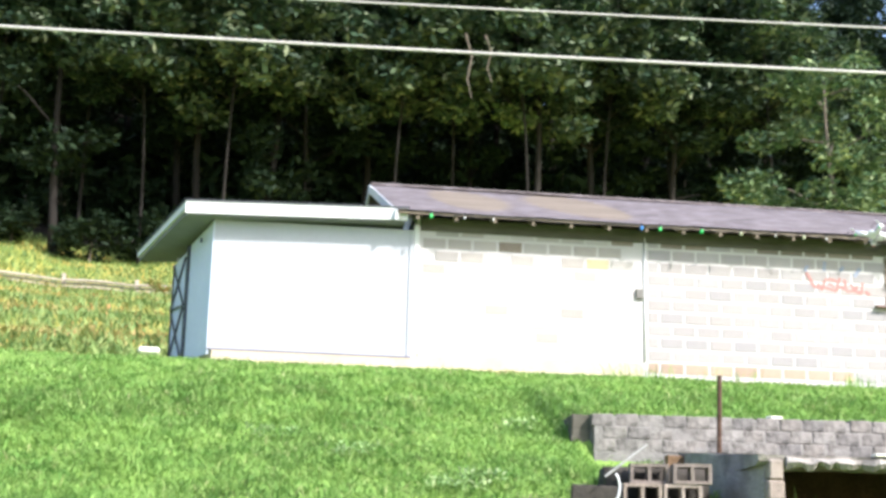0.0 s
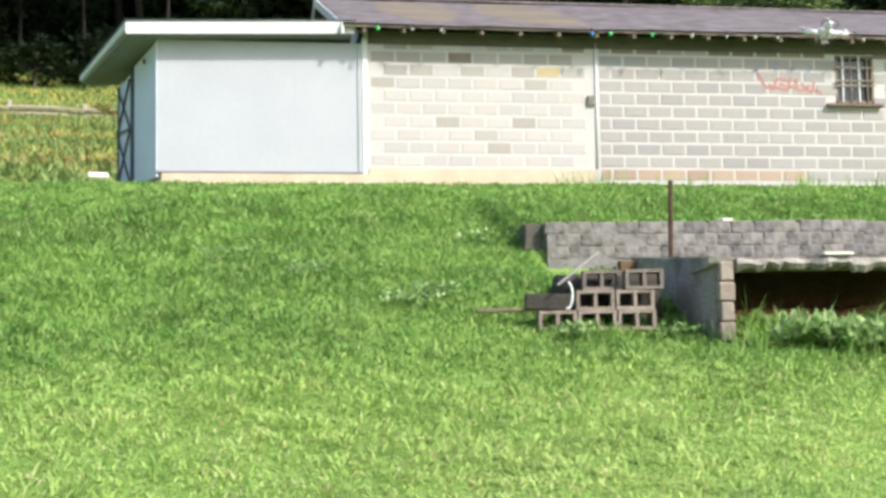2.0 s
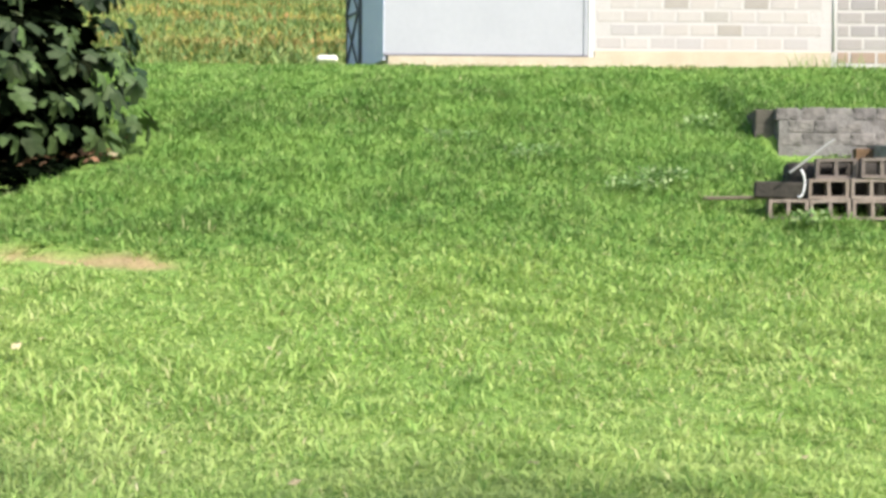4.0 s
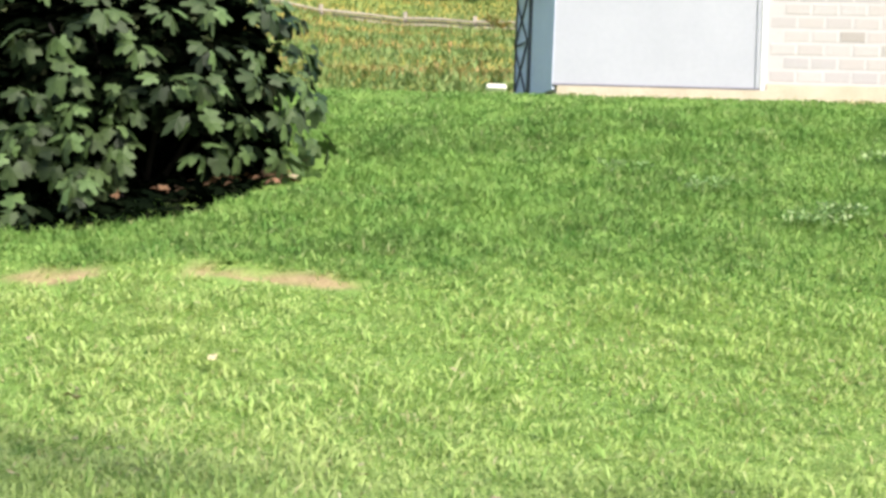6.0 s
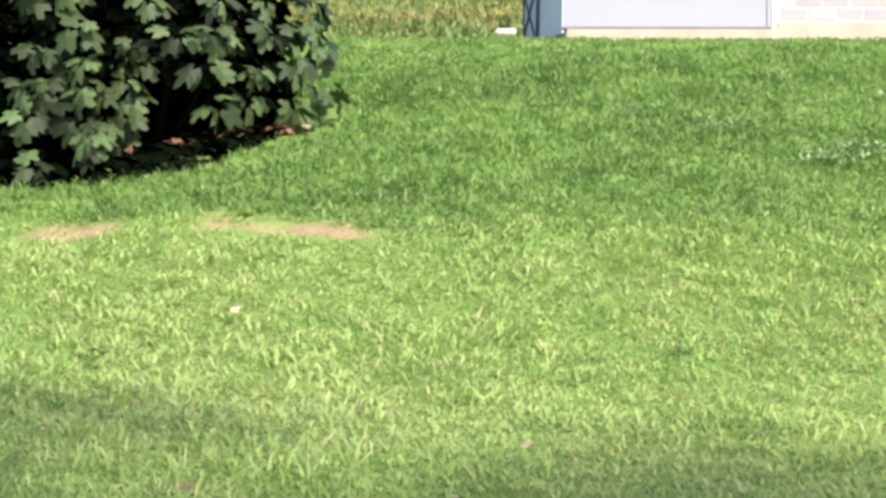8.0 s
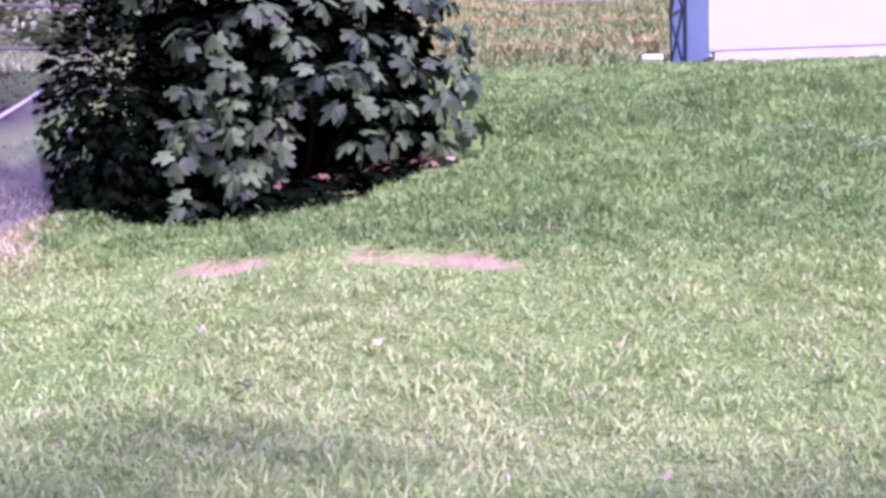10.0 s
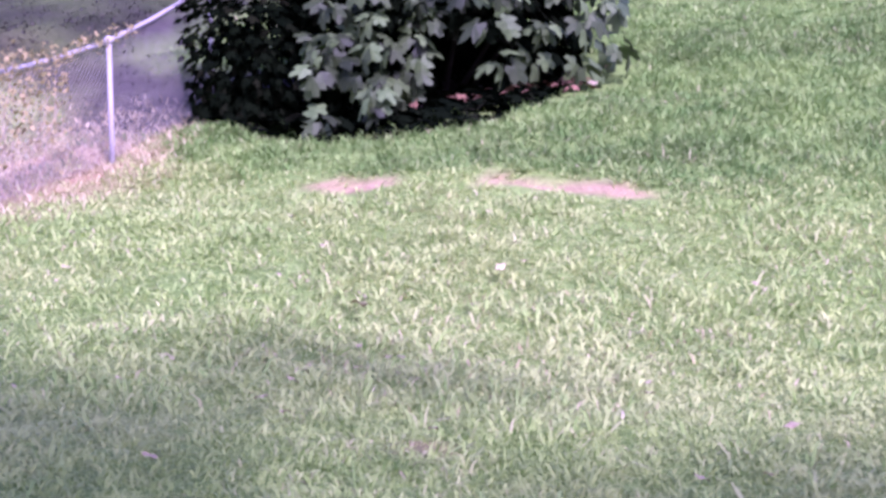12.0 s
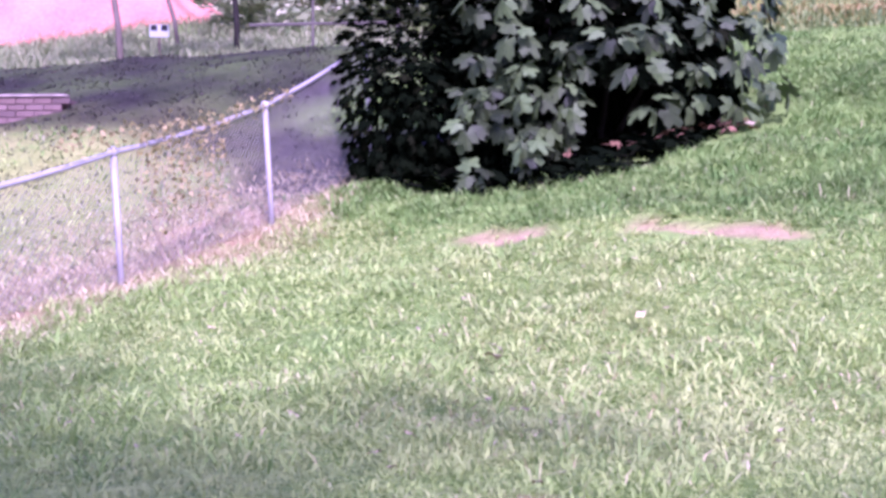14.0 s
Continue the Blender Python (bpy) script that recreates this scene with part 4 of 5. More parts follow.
# ---- stacked hollow blocks ----


def hollow_block():
    """A two-cell concrete block lying so that its cells face outwards."""
    bm = bmesh.new()
    W, H, DP, t = 0.33, 0.17, 0.19, 0.028
    xs = [-W / 2, -W / 2 + t, -t / 2, t / 2, W / 2 - t, W / 2]
    zs = [0, t, H - t, H]
    grid = {}
    for yv in (0, DP):
        for i, xv in enumerate(xs):
            for j, zv in enumerate(zs):
                grid[yv, i, j] = bm.verts.new((xv, yv, zv))
    cell = {(1, 1), (3, 1)}
    for i in range(5):
        for j in range(3):
            if (i, j) in cell:
                for (a, b) in (((i, j), (i + 1, j)), ((i + 1, j), (i + 1, j + 1)), ((i + 1, j + 1), (i, j + 1)), ((i, j + 1), (i, j))):
                    bm.faces.new((grid[0, *a], grid[0, *b], grid[DP, *b], grid[DP, *a]))
            else:
                for yv in (0, DP):
                    bm.faces.new((grid[yv, i, j], grid[yv, i + 1, j], grid[yv, i + 1, j + 1], grid[yv, i, j + 1]))
    for i in range(5):
        for j in (0, 3):
            bm.faces.new((grid[0, i, j], grid[0, i + 1, j], grid[DP, i + 1, j], grid[DP, i, j]))
    for j in range(3):
        for i in (0, 5):
            bm.faces.new((grid[0, i, j], grid[0, i, j + 1], grid[DP, i, j + 1], grid[DP, i, j]))
    for v in bm.verts:
        v.co += noise.noise_vector(v.co * 14) * 0.006
    return done(bm, "hollow_block", M_PILEBLOCK)


HB = hollow_block()
pile_rows = [(-2.5, [(-3.28, -9.24), (-2.94, -9.29), (-2.6, -9.34)]), (-2.325, [(-2.95, -9.27), (-2.61, -9.33)]), (-2.15, [(-2.53, -9.35), (-2.87, -9.2)])]
for z, ps in pile_rows:
    for k, (px, py) in enumerate(ps):
        ob = tagged(new("hollow_block", HB), "hollow two-cell concrete block stacked on its side", "concrete block", "stacked hollow blocks")
        ob.matrix_basis = pose(px, py, z, random.uniform(-1, 1), random.uniform(-1, 1), -8 + random.uniform(-4, 4))
# added dark body behind the blocks, so that their open cells look shaded
mound = tagged(new("cell_backing", done(new_box(-0.38, 0.55, 0, 0.5, 0, 0.6, wobble=0.05, cuts=4), "cell_backing", M_DARKWOOD, True)), "dark backing added behind the stacked blocks to darken their cells", "earth mound")
mound.matrix_basis = pose(-2.82, -8.98, -2.6, 0, 0, -8)
loose = tagged(new("dark_board", done(new_box(-0.2, 0.2, -0.02, 0.1, 0, 0.14, bevel=0.01), "dark_board", M_DARKWOOD)), "dark board end on the block stack", "board")
loose.matrix_basis = pose(-3.36, -9.2, -2.32, 0, 2, -8)
plank = tagged(new("plank", done(new_box(-0.35, 0.35, -0.05, 0.05, 0, 0.03, bevel=0.006), "plank", M_TIMBER)), "weathered plank under the block stack", "board")
plank.matrix_basis = pose(-3.62, -9.1, -2.33, 0, -1, -6)
bar = tagged(new("metal_pipe", done(tube(bmesh.new(), [(-3.3, -9.33, -2.11), (-2.94, -9.38, -1.83)], 0.011, 8), "metal_pipe", M_GALV)), "pale metal pipe leaning on stacked blocks", "pipe")
hose_pts = [(-3.24 + 0.05 * math.sin(a), -9.4, -2.2 + 0.13 * math.cos(a) * 0.9) for a in np.linspace(0.3, 3.3, 10)]
hose = tagged(new("hose_loop", done(tube(bmesh.new(), hose_pts, 0.009, 6), "hose_loop", M_WHITEPL, True)), "pale loop of hose over the blocks", "hose")
post = tagged(new("rusty_post", done(tube(bmesh.new(), [(-1.8, -7.9, -2.4), (-1.803, -7.95, -1.6), (-1.812, -8.01, -1.03)], [0.026, 0.025, 0.024], 8), "rusty_post", M_RUST)), "rusty steel post standing by the old cellar", "post")

# white bucket or block by the shed
wb = tagged(new("white_block", done(new_box(-0.16, 0.16, -0.1, 0.1, 0, 0.1, bevel=0.03), "white_block", M_PALE)), "white block lying in the grass by the shed", "block")
wb.matrix_basis = pose(-7.97, 0.2, 0.0, 0, 0, 5)

# ---- overhead cables ----
for za, zb, r, label in ((3.524, 3.778, 0.022, "thick pale overhead cable"), (4.12, 4.44, 0.015, "thin pale overhead cable")):
    sl = (zb - za) / 11.8
    pts = [(x, -4.0, za + sl * (x + 9.755) + 0.0006 * (x + 3.9) ** 2 - 0.02) for x in np.linspace(-45, 40, 60)]
    tagged(new("overhead_cable", done(tube(bmesh.new(), pts, r, 6), "overhead_cable", M_CABLE, True)), label, "cable", "overhead cables")

# ---- wire fence ----
FENCE = [(-12.62, -14.7), (-12.84, -12.39), (-13.04, -10.12), (-13.35, -7.8)]
fence = empty("wire_fence", pose(0, 0, 0), "galvanised chain-link fence with a pale top rail", "fence")
TOP = [gz(x, y) + (1.1 if k < 3 else 1.3) for k, (x, y) in enumerate(FENCE)]
TOP[0], TOP[1], TOP[2] = -2.72, -2.27, -1.76
for (x, y), zt in zip(FENCE, TOP):
    p = part("post", tube(bmesh.new(), [(x, y, gz(x, y) - 0.2), (x - 0.08, y, zt)], 0.025, 10), M_GALV, fence, smooth=True)
    bm = bmesh.new()
    bmesh.ops.create_uvsphere(bm, u_segments=10, v_segments=6, radius=0.042, matrix=pose(x - 0.08, y, zt + 0.005))
    part("cap", bm, M_GALV, p, smooth=True)
rail_pts = []
for k in range(len(FENCE) - 1):
    for s in np.linspace(0, 1, 6)[:-1]:
        rail_pts.append((FENCE[k][0] - 0.08 + (FENCE[k + 1][0] - FENCE[k][0]) * s, FENCE[k][1] + (FENCE[k + 1][1] - FENCE[k][1]) * s,
                         TOP[k] + (TOP[k + 1] - TOP[k]) * s - 0.03 * math.sin(math.pi * s)))
part("top_rail", tube(bmesh.new(), rail_pts, 0.022, 8), M_GALV, fence, "pale steel top rail", True)
for k in range(len(FENCE) - 1):
    (xa, ya), (xb, yb) = FENCE[k], FENCE[k + 1]
    L = math.hypot(xb - xa, yb - ya)
    H = 1.12
    verts, faces = [], []

    def place(s, h):
        u = s / L
        zb_ = gz(xa, ya) + (gz(xb, yb) - gz(xa, ya)) * u
        zt_ = TOP[k] + (TOP[k + 1] - TOP[k]) * u - 0.03
        return Vector((xa + (xb - xa) * u - 0.085 * h / H, ya + (yb - ya) * u, zb_ + 0.03 + (zt_ - zb_ - 0.03) * h / H))

    step = 0.065
    for sgn in (1, -1):
        c = -H
        while c < L + H:
            s0, s1 = (c, c + H) if sgn > 0 else (c + H, c)
            h0, h1 = 0.0, H
            if s0 < 0 or s0 > L:
                e = 0 if s0 < 0 else L
                h0 = H * (e - s0) / (s1 - s0)
                s0 = e
            if s1 < 0 or s1 > L:
                e = 0 if s1 < 0 else L
                h1 = h0 + (H - h0) * (e - s0) / (s1 - s0) if s1 != s0 else h0
                s1 = e
            c += step
            if h1 - h0 < 0.03 or not (0 <= h0 < H):
                continue
            p, q = place(s0, h0), place(s1, h1)
            w = 0.002
            o = len(verts)
            for pt in (p, q):
                verts += [pt + Vector((w * sgn, 0, w)), pt + Vector((-w, 0, w)), pt + Vector((0, 0, -w * 1.2)) + Vector((0, w, 0))]
            faces += [(o, o + 1, o + 4, o + 3), (o + 1, o + 2, o + 5, o + 4), (o + 2, o, o + 3, o + 5)]
    if k < 3:
        part("mesh_panel", mesh_of("mesh_panel", verts, faces, M_WIRE), None, fence, "diamond wire mesh")

# dry vine on the fence
vx, vverts, vfaces = 0, [], []
for k in range(900):
    s = random.uniform(0, 1)
    h = random.betavariate(3, 1.3) * 1.15
    if k < 40:
        h *= 0.6
    u = 0.12 + 0.56 * s
    if k > 560:
        u, h = random.uniform(-0.3, 1.2), 1.1 + random.gauss(0, 0.05)
    y = -12.39 + 2.27 * u
    p = Vector((-12.84 - 0.2 * u - 0.04 + random.uniform(-0.05, 0.06), y, gz(-12.9, y) + h))
    a = Vector((random.uniform(-1, 1), random.uniform(-1, 1), random.uniform(-1, 1))).normalized() * random.uniform(0.012, 0.034)
    b = Vector((random.uniform(-1, 1), random.uniform(-1, 1), random.uniform(-1, 1))).normalized() * random.uniform(0.02, 0.04)
    o = len(vverts)
    vverts += [p - a, p + b * 0.6, p + a, p - b * 0.6]
    vfaces.append((o, o + 1, o + 2, o + 3))
vine = empty("fence_vine", pose(0, 0, 0), "dry yellowish vine climbing the wire fence", "vine")
part("leaves", mesh_of("leaves", vverts, vfaces, foliage("vine_leaf", [(0, (0.2, 0.2, 0.06)), (1, (0.45, 0.38, 0.18))])), None, vine)
for u, h in ((0.2, 0.9), (0.25, 0.95), (0.33, 1.1), (0.42, 1.05), (0.5, 0.8), (0.57, 1.08)):
    y = -12.39 + 2.27 * u
    b = gz(-12.9, y)
    pts = [(-12.9 - 0.2 * u + random.uniform(-0.03, 0.03), y + 0.16 * math.sin(3.1 * t_ + 9 * u) * (1 - 0.4 * t_), b + h * t_) for t_ in np.linspace(0, 1, 8)]
    part("stem", tube(bmesh.new(), pts, [0.006 - 0.0035 * t_ for t_ in np.linspace(0, 1, 8)], 5), M_STRAWSTEM, vine)

# ---- fig bush ----


def fig_leaf_arrays(seed):
    """Lobed leaf, 1 long along +y, tip at y = 1, face up: vertices and faces."""
    r = random.Random(seed)
    ring = []
    for ang, rad in ((-180, 0.1), (-150, 0.42), (-122, 0.54), (-100, 0.42), (-74, 0.66), (-54, 0.76), (-33, 0.46), (-14, 0.72), (0, 0.84), (14, 0.72), (33, 0.46), (54, 0.76), (74, 0.66), (100, 0.42), (122, 0.54), (150, 0.42)):
        a, q = radians(ang + r.uniform(-4, 4)), rad * r.uniform(0.88, 1.1)
        x, y = math.sin(a) * q * 0.74, 0.25 + math.cos(a) * q * 0.92
        ring.append((x, y, -0.35 * x * x - 0.16 * abs(x) - 0.45 * max(0, y - 0.3) ** 2 + r.uniform(-0.02, 0.02)))
    verts = [(0, 0.25, 0.03)] + ring
    n = len(ring)
    return verts, [(0, 1 + (k + 1) % n, 1 + k) for k in range(n)]


LEAVES = [fig_leaf_arrays(k) for k in range(6)]
LEAF_MESH = [mesh_of("leaf", v, f, M_FIGLIT) for v, f in LEAVES]
BC = Vector((-11.25, -7.25, -1.0))
BR = Vector((2.0, 1.75, 1.9))


def leaf_pose(p, tip, up, size):
    """Stands on p, points to tip with its face towards up."""
    tip = tip.normalized()
    x = tip.cross(up).normalized()
    up = x.cross(tip)
    return Matrix(((x.x, tip.x, up.x, p.x), (x.y, tip.y, up.y, p.y), (x.z, tip.z, up.z, p.z), (0, 0, 0, 1))) @ Matrix.Scale(size, 4)


bush = empty("fig_bush", pose(0, 0, 0), "dense fig bush with large lobed green leaves", "bush")
r = random.Random(11)
spots = []


def whorl(c, out, n, size):
    """Leaves that radiate from the end of a twig like a loose rosette, faces up and outwards."""
    side = out.cross(Vector((0, 0, 1))).normalized()
    rise = side.cross(out).normalized()
    a0 = r.uniform(0, 6.28)
    for k in range(n):
        a = a0 + 2 * math.pi * k / n + r.uniform(-0.35, 0.35)
        spoke = side * math.cos(a) + rise * math.sin(a) * 0.75
        tip = spoke + out * r.uniform(0.0, 0.45) + Vector((0, 0, r.uniform(-0.85, -0.25)))
        up = out * 0.55 + Vector((0.05, -0.2, 0.7)) + Vector((r.uniform(-0.8, 0.8), r.uniform(-0.6, 0.6), r.uniform(-0.4, 0.3)))
        p = c + spoke * r.uniform(0.02, 0.11) + out * r.uniform(-0.1, 0.06)
        spots.append((p, leaf_pose(p, tip, up, size * r.uniform(0.72, 1.2))))


tips = []
for k in range(9000):
    dv_ = Vector((r.gauss(0, 1), r.gauss(0, 1), r.gauss(0, 1))).normalized()
    lump = 1 + 0.14 * noise.noise(dv_ * 2.3) + 0.08 * noise.noise(dv_ * 5)
    skirt = 1 + (0.28 if dv_.x > 0 else 0.4) * max(0, -dv_.z)
    p = BC + Vector((dv_.x * BR.x * skirt, dv_.y * BR.y, dv_.z * BR.z)) * lump * (1 - 0.12 * r.random())
    # the underside towards the lawn stays open above the ground, the flank by the fence stays bare and dark
    low = gz(p.x, p.y)
    clear = 0.95 if -11.0 < p.x < -10.1 and p.y < -6.5 else (0.32 if -10.1 < p.x < -9.75 and p.y < -6.5 else 0.2)
    if p.z < low + clear or (p.x < -11.7 and p.y < -6.4 and p.z < -0.35):
        continue
    if noise.noise(p * 1.9) < -0.2 and p.x < -9.9:
        continue
    if any(abs(p.x - b.x) < 0.33 and abs(p.y - b.y) < 0.33 and abs(p.z - b.z) < 0.28 for b in tips):
        continue
    tips.append(p)
    whorl(p, dv_, r.randint(4, 5), 0.228)
for k in range(26):
    dv_ = Vector((r.gauss(0, 1), r.gauss(0, 1), r.gauss(0, 1))).normalized()
    whorl(Vector((-12.45, -8.35, 0.45)) + Vector((dv_.x * 1.1, dv_.y * 0.9, dv_.z * 0.7)), dv_, 6, 0.27)
# low branch spreading in tiers over the grass, and a thin one beside it
for k in range(13):
    s = (k + 0.5) / 13
    p = Vector((-11.72 + 0.72 * r.random() + 0.12 * s, -8.8 - 0.5 * s + r.uniform(-0.1, 0.1), 0))
    p.z = gz(p.x, p.y) + 0.2 + (1 - s) * 0.95
    whorl(p, Vector((r.uniform(-0.5, 0.4), -0.85, 0.35)).normalized(), 4, 0.205)
for k in range(5):
    p = Vector((-10.82 + r.uniform(-0.1, 0.1), -8.6, 0))
    p.z = gz(p.x, p.y) + 0.25 + 0.17 * k
    whorl(p, Vector((0.1, -0.9, 0.2)).normalized(), 4, 0.19)
# front leaves get the lit tone, the others the shaded one
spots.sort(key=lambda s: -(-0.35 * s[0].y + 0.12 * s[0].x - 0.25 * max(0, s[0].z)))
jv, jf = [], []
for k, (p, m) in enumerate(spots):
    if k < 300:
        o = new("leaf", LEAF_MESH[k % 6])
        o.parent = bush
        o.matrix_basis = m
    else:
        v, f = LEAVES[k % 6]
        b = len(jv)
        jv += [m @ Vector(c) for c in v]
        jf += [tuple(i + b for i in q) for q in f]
leaves_rest = part("foliage", mesh_of("foliage", jv, jf, M_FIGDIM), None, bush)
tagged(leaves_rest, "rest of the fig leaves, toned darker as if shaded", kind="stuff")
# inner leaves, near black so that the gaps read as shade, and stems
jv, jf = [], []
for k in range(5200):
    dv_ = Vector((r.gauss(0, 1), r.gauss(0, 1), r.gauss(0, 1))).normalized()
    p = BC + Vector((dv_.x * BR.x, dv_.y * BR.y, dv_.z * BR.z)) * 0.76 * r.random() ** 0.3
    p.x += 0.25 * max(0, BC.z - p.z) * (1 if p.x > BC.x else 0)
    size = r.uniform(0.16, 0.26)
    # flank by the fence: small near-black leaves stand in for its shade
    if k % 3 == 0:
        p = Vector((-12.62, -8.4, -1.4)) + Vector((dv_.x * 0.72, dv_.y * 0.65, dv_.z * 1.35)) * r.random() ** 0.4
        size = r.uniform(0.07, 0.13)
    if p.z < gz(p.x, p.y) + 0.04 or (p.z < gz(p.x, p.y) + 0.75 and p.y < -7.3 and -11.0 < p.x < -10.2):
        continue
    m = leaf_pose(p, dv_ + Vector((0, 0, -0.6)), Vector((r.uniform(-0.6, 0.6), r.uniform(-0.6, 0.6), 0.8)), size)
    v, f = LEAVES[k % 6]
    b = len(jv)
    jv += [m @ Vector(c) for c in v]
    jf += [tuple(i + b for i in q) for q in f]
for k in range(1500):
    # near-black leaves on the ground stand in for the shade under the crown
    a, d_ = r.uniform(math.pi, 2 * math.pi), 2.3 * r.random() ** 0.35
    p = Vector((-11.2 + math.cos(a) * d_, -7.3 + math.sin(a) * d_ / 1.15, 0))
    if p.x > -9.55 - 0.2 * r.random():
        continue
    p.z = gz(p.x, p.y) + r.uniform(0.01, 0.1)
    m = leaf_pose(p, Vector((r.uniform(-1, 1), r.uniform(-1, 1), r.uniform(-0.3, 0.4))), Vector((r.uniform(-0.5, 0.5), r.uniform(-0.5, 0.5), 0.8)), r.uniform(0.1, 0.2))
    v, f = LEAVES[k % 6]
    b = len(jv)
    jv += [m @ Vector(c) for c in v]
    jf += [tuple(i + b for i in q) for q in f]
tagged(part("inner_foliage", mesh_of("inner_foliage", jv, jf, M_FIGSHADE), None, bush), "dense inner fig leaves with the bush's shade put into their colour", kind="stuff")
for k in range(13):
    a = 2 * math.pi * k / 13 + r.uniform(-0.2, 0.2)
    b0 = Vector((BC.x + 0.5 * math.cos(a), BC.y + 0.4 * math.sin(a), 0))
    b0.z = gz(b0.x, b0.y) - 0.05
    e = BC + Vector((math.cos(a) * 1.5, math.sin(a) * 1.3, r.uniform(-0.6, 1.3)))
    mid = (b0 + e) / 2 + Vector((0, 0, 0.35))
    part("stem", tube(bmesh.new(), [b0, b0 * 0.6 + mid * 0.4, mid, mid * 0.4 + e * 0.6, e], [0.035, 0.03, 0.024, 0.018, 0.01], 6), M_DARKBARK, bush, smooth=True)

# dry leaves fallen along the bush's foot
jv, jf = [], []
for k in range(46):
    u = r.random() ** 0.45
    x, y = -11.3 + 2.0 * u + r.uniform(-0.25, 0.2), -8.75 + 1.2 * u ** 1.6 + r.gauss(0, 0.17)
    m = leaf_pose(Vector((x, y, gz(x, y) + r.uniform(0.06, 0.14))), Vector((r.uniform(-1, 1), r.uniform(-1, 1), r.uniform(-0.2, 0.3))), Vector((r.uniform(-0.4, 0.4), r.uniform(-0.5, 0.2), 0.8)), r.uniform(0.04, 0.13))
    v, f = LEAVES[k % 6]
    b = len(jv)
    jv += [m @ Vector(c) for c in v]
    jf += [tuple(i + b for i in q) for q in f]
tagged(new("fig_leaf_litter", mesh_of("fig_leaf_litter", jv, jf, M_FIGDRY)), "reddish dry fig leaves fallen at the foot of the bush", "leaf litter", kind="stuff")

# ---- weeds and small litter on the lawn ----


def weed_mesh(seed, n, size):
    q = random.Random(seed)
    verts, faces = [], []
    for k in range(n):
        a, rr = q.uniform(0, 6.28), size * q.random() ** 0.6
        p = Vector((math.cos(a) * rr, math.sin(a) * rr * 0.7, q.uniform(0.02, 0.13)))
        t = Vector((q.uniform(-1, 1), q.uniform(-1, 1), q.uniform(-0.1, 0.8))).normalized() * q.uniform(0.05, 0.1) * (1.25 if n > 200 else 1)
        s = t.cross(Vector((0, 0, 1))).normalized() * (0.027 if n > 200 else 0.02)
        o = len(verts)
        verts += [p, p + t * 0.5 + s, p + t, p + t * 0.5 - s]
        faces.append((o, o + 1, o + 2, o + 3))
    return mesh_of("weed_clump", verts, faces, M_WEED)


for k, (x, y, s) in enumerate(((-6.1, -6.72, 0.3), (-5.35, -7.6, 0.25), (-4.5, -8.85, 0.3), (-4.25, -8.6, 0.22), (-3.4, -5.9, 0.25), (-1.35, -10.25, 0.42), (-0.95, -10.3, 0.48), (-0.4, -10.35, 0.4), (-3.2, -9.55, 0.16), (-2.3, -9.6, 0.2))):
    o = tagged(new("weed_clump", weed_mesh(k, 420 if k in (5, 6, 7) else 90, s)), "low grey-green weed clump in the lawn", "weed", "weed clumps", "stuff")
    o.matrix_basis = pose(x, y, gz(x, y) + 0.01) @ Matrix.Diagonal((1, 1, 1.5 if k in (5, 6, 7) else 1, 1))


def dry_leaf(seed):
    q = random.Random(seed)
    out = [(math.sin(a) * (1 + 0.15 * q.uniform(-1, 1)) * 0.45, math.cos(a) * (1 + 0.1 * q.uniform(-1, 1)), 0.18 * math.sin(3 * a) + q.uniform(-0.05, 0.05)) for a in np.linspace(0, 2 * math.pi, 9)[:-1]]
    top = [(0, 0, 0.1)] + out
    n = len(out)
    faces = [(0, 1 + k, 1 + (k + 1) % n) for k in range(n)]
    return mesh_of("fallen_leaf", top, faces, M_DRYLEAF)


DRY = [dry_leaf(k) for k in range(3)]
q = random.Random(3)
named = [(-8.95, -14.26, 0.068), (-8.48, -13.42, 0.045), (-9.0, -14.1, 0.035), (-7.74, -16.55, 0.035), (-7.32, -15.24, 0.035), (-5.25, -13.65, 0.04), (-9.3, -7.9, 0.07)]
for k in range(60):
    dd, aa = q.uniform(3.6, 10), radians(q.uniform(-46, 16))
    named.append((EX + dd * math.sin(aa), EY + dd * math.cos(aa), q.uniform(0.016, 0.032)))
for k, (x, y, s) in enumerate(named):
    o = tagged(new("fallen_leaf", DRY[k % 3]), "pale dry fallen leaf on the lawn", "leaf", "fallen leaves on the lawn")
    o.matrix_basis = pose(x, y, gz(x, y) + (0.1 if k < 7 else 0.065) + 0.01 * q.random(), q.uniform(-25, 25), q.uniform(-25, 25), q.uniform(0, 360)) @ Matrix.Scale(s, 4)

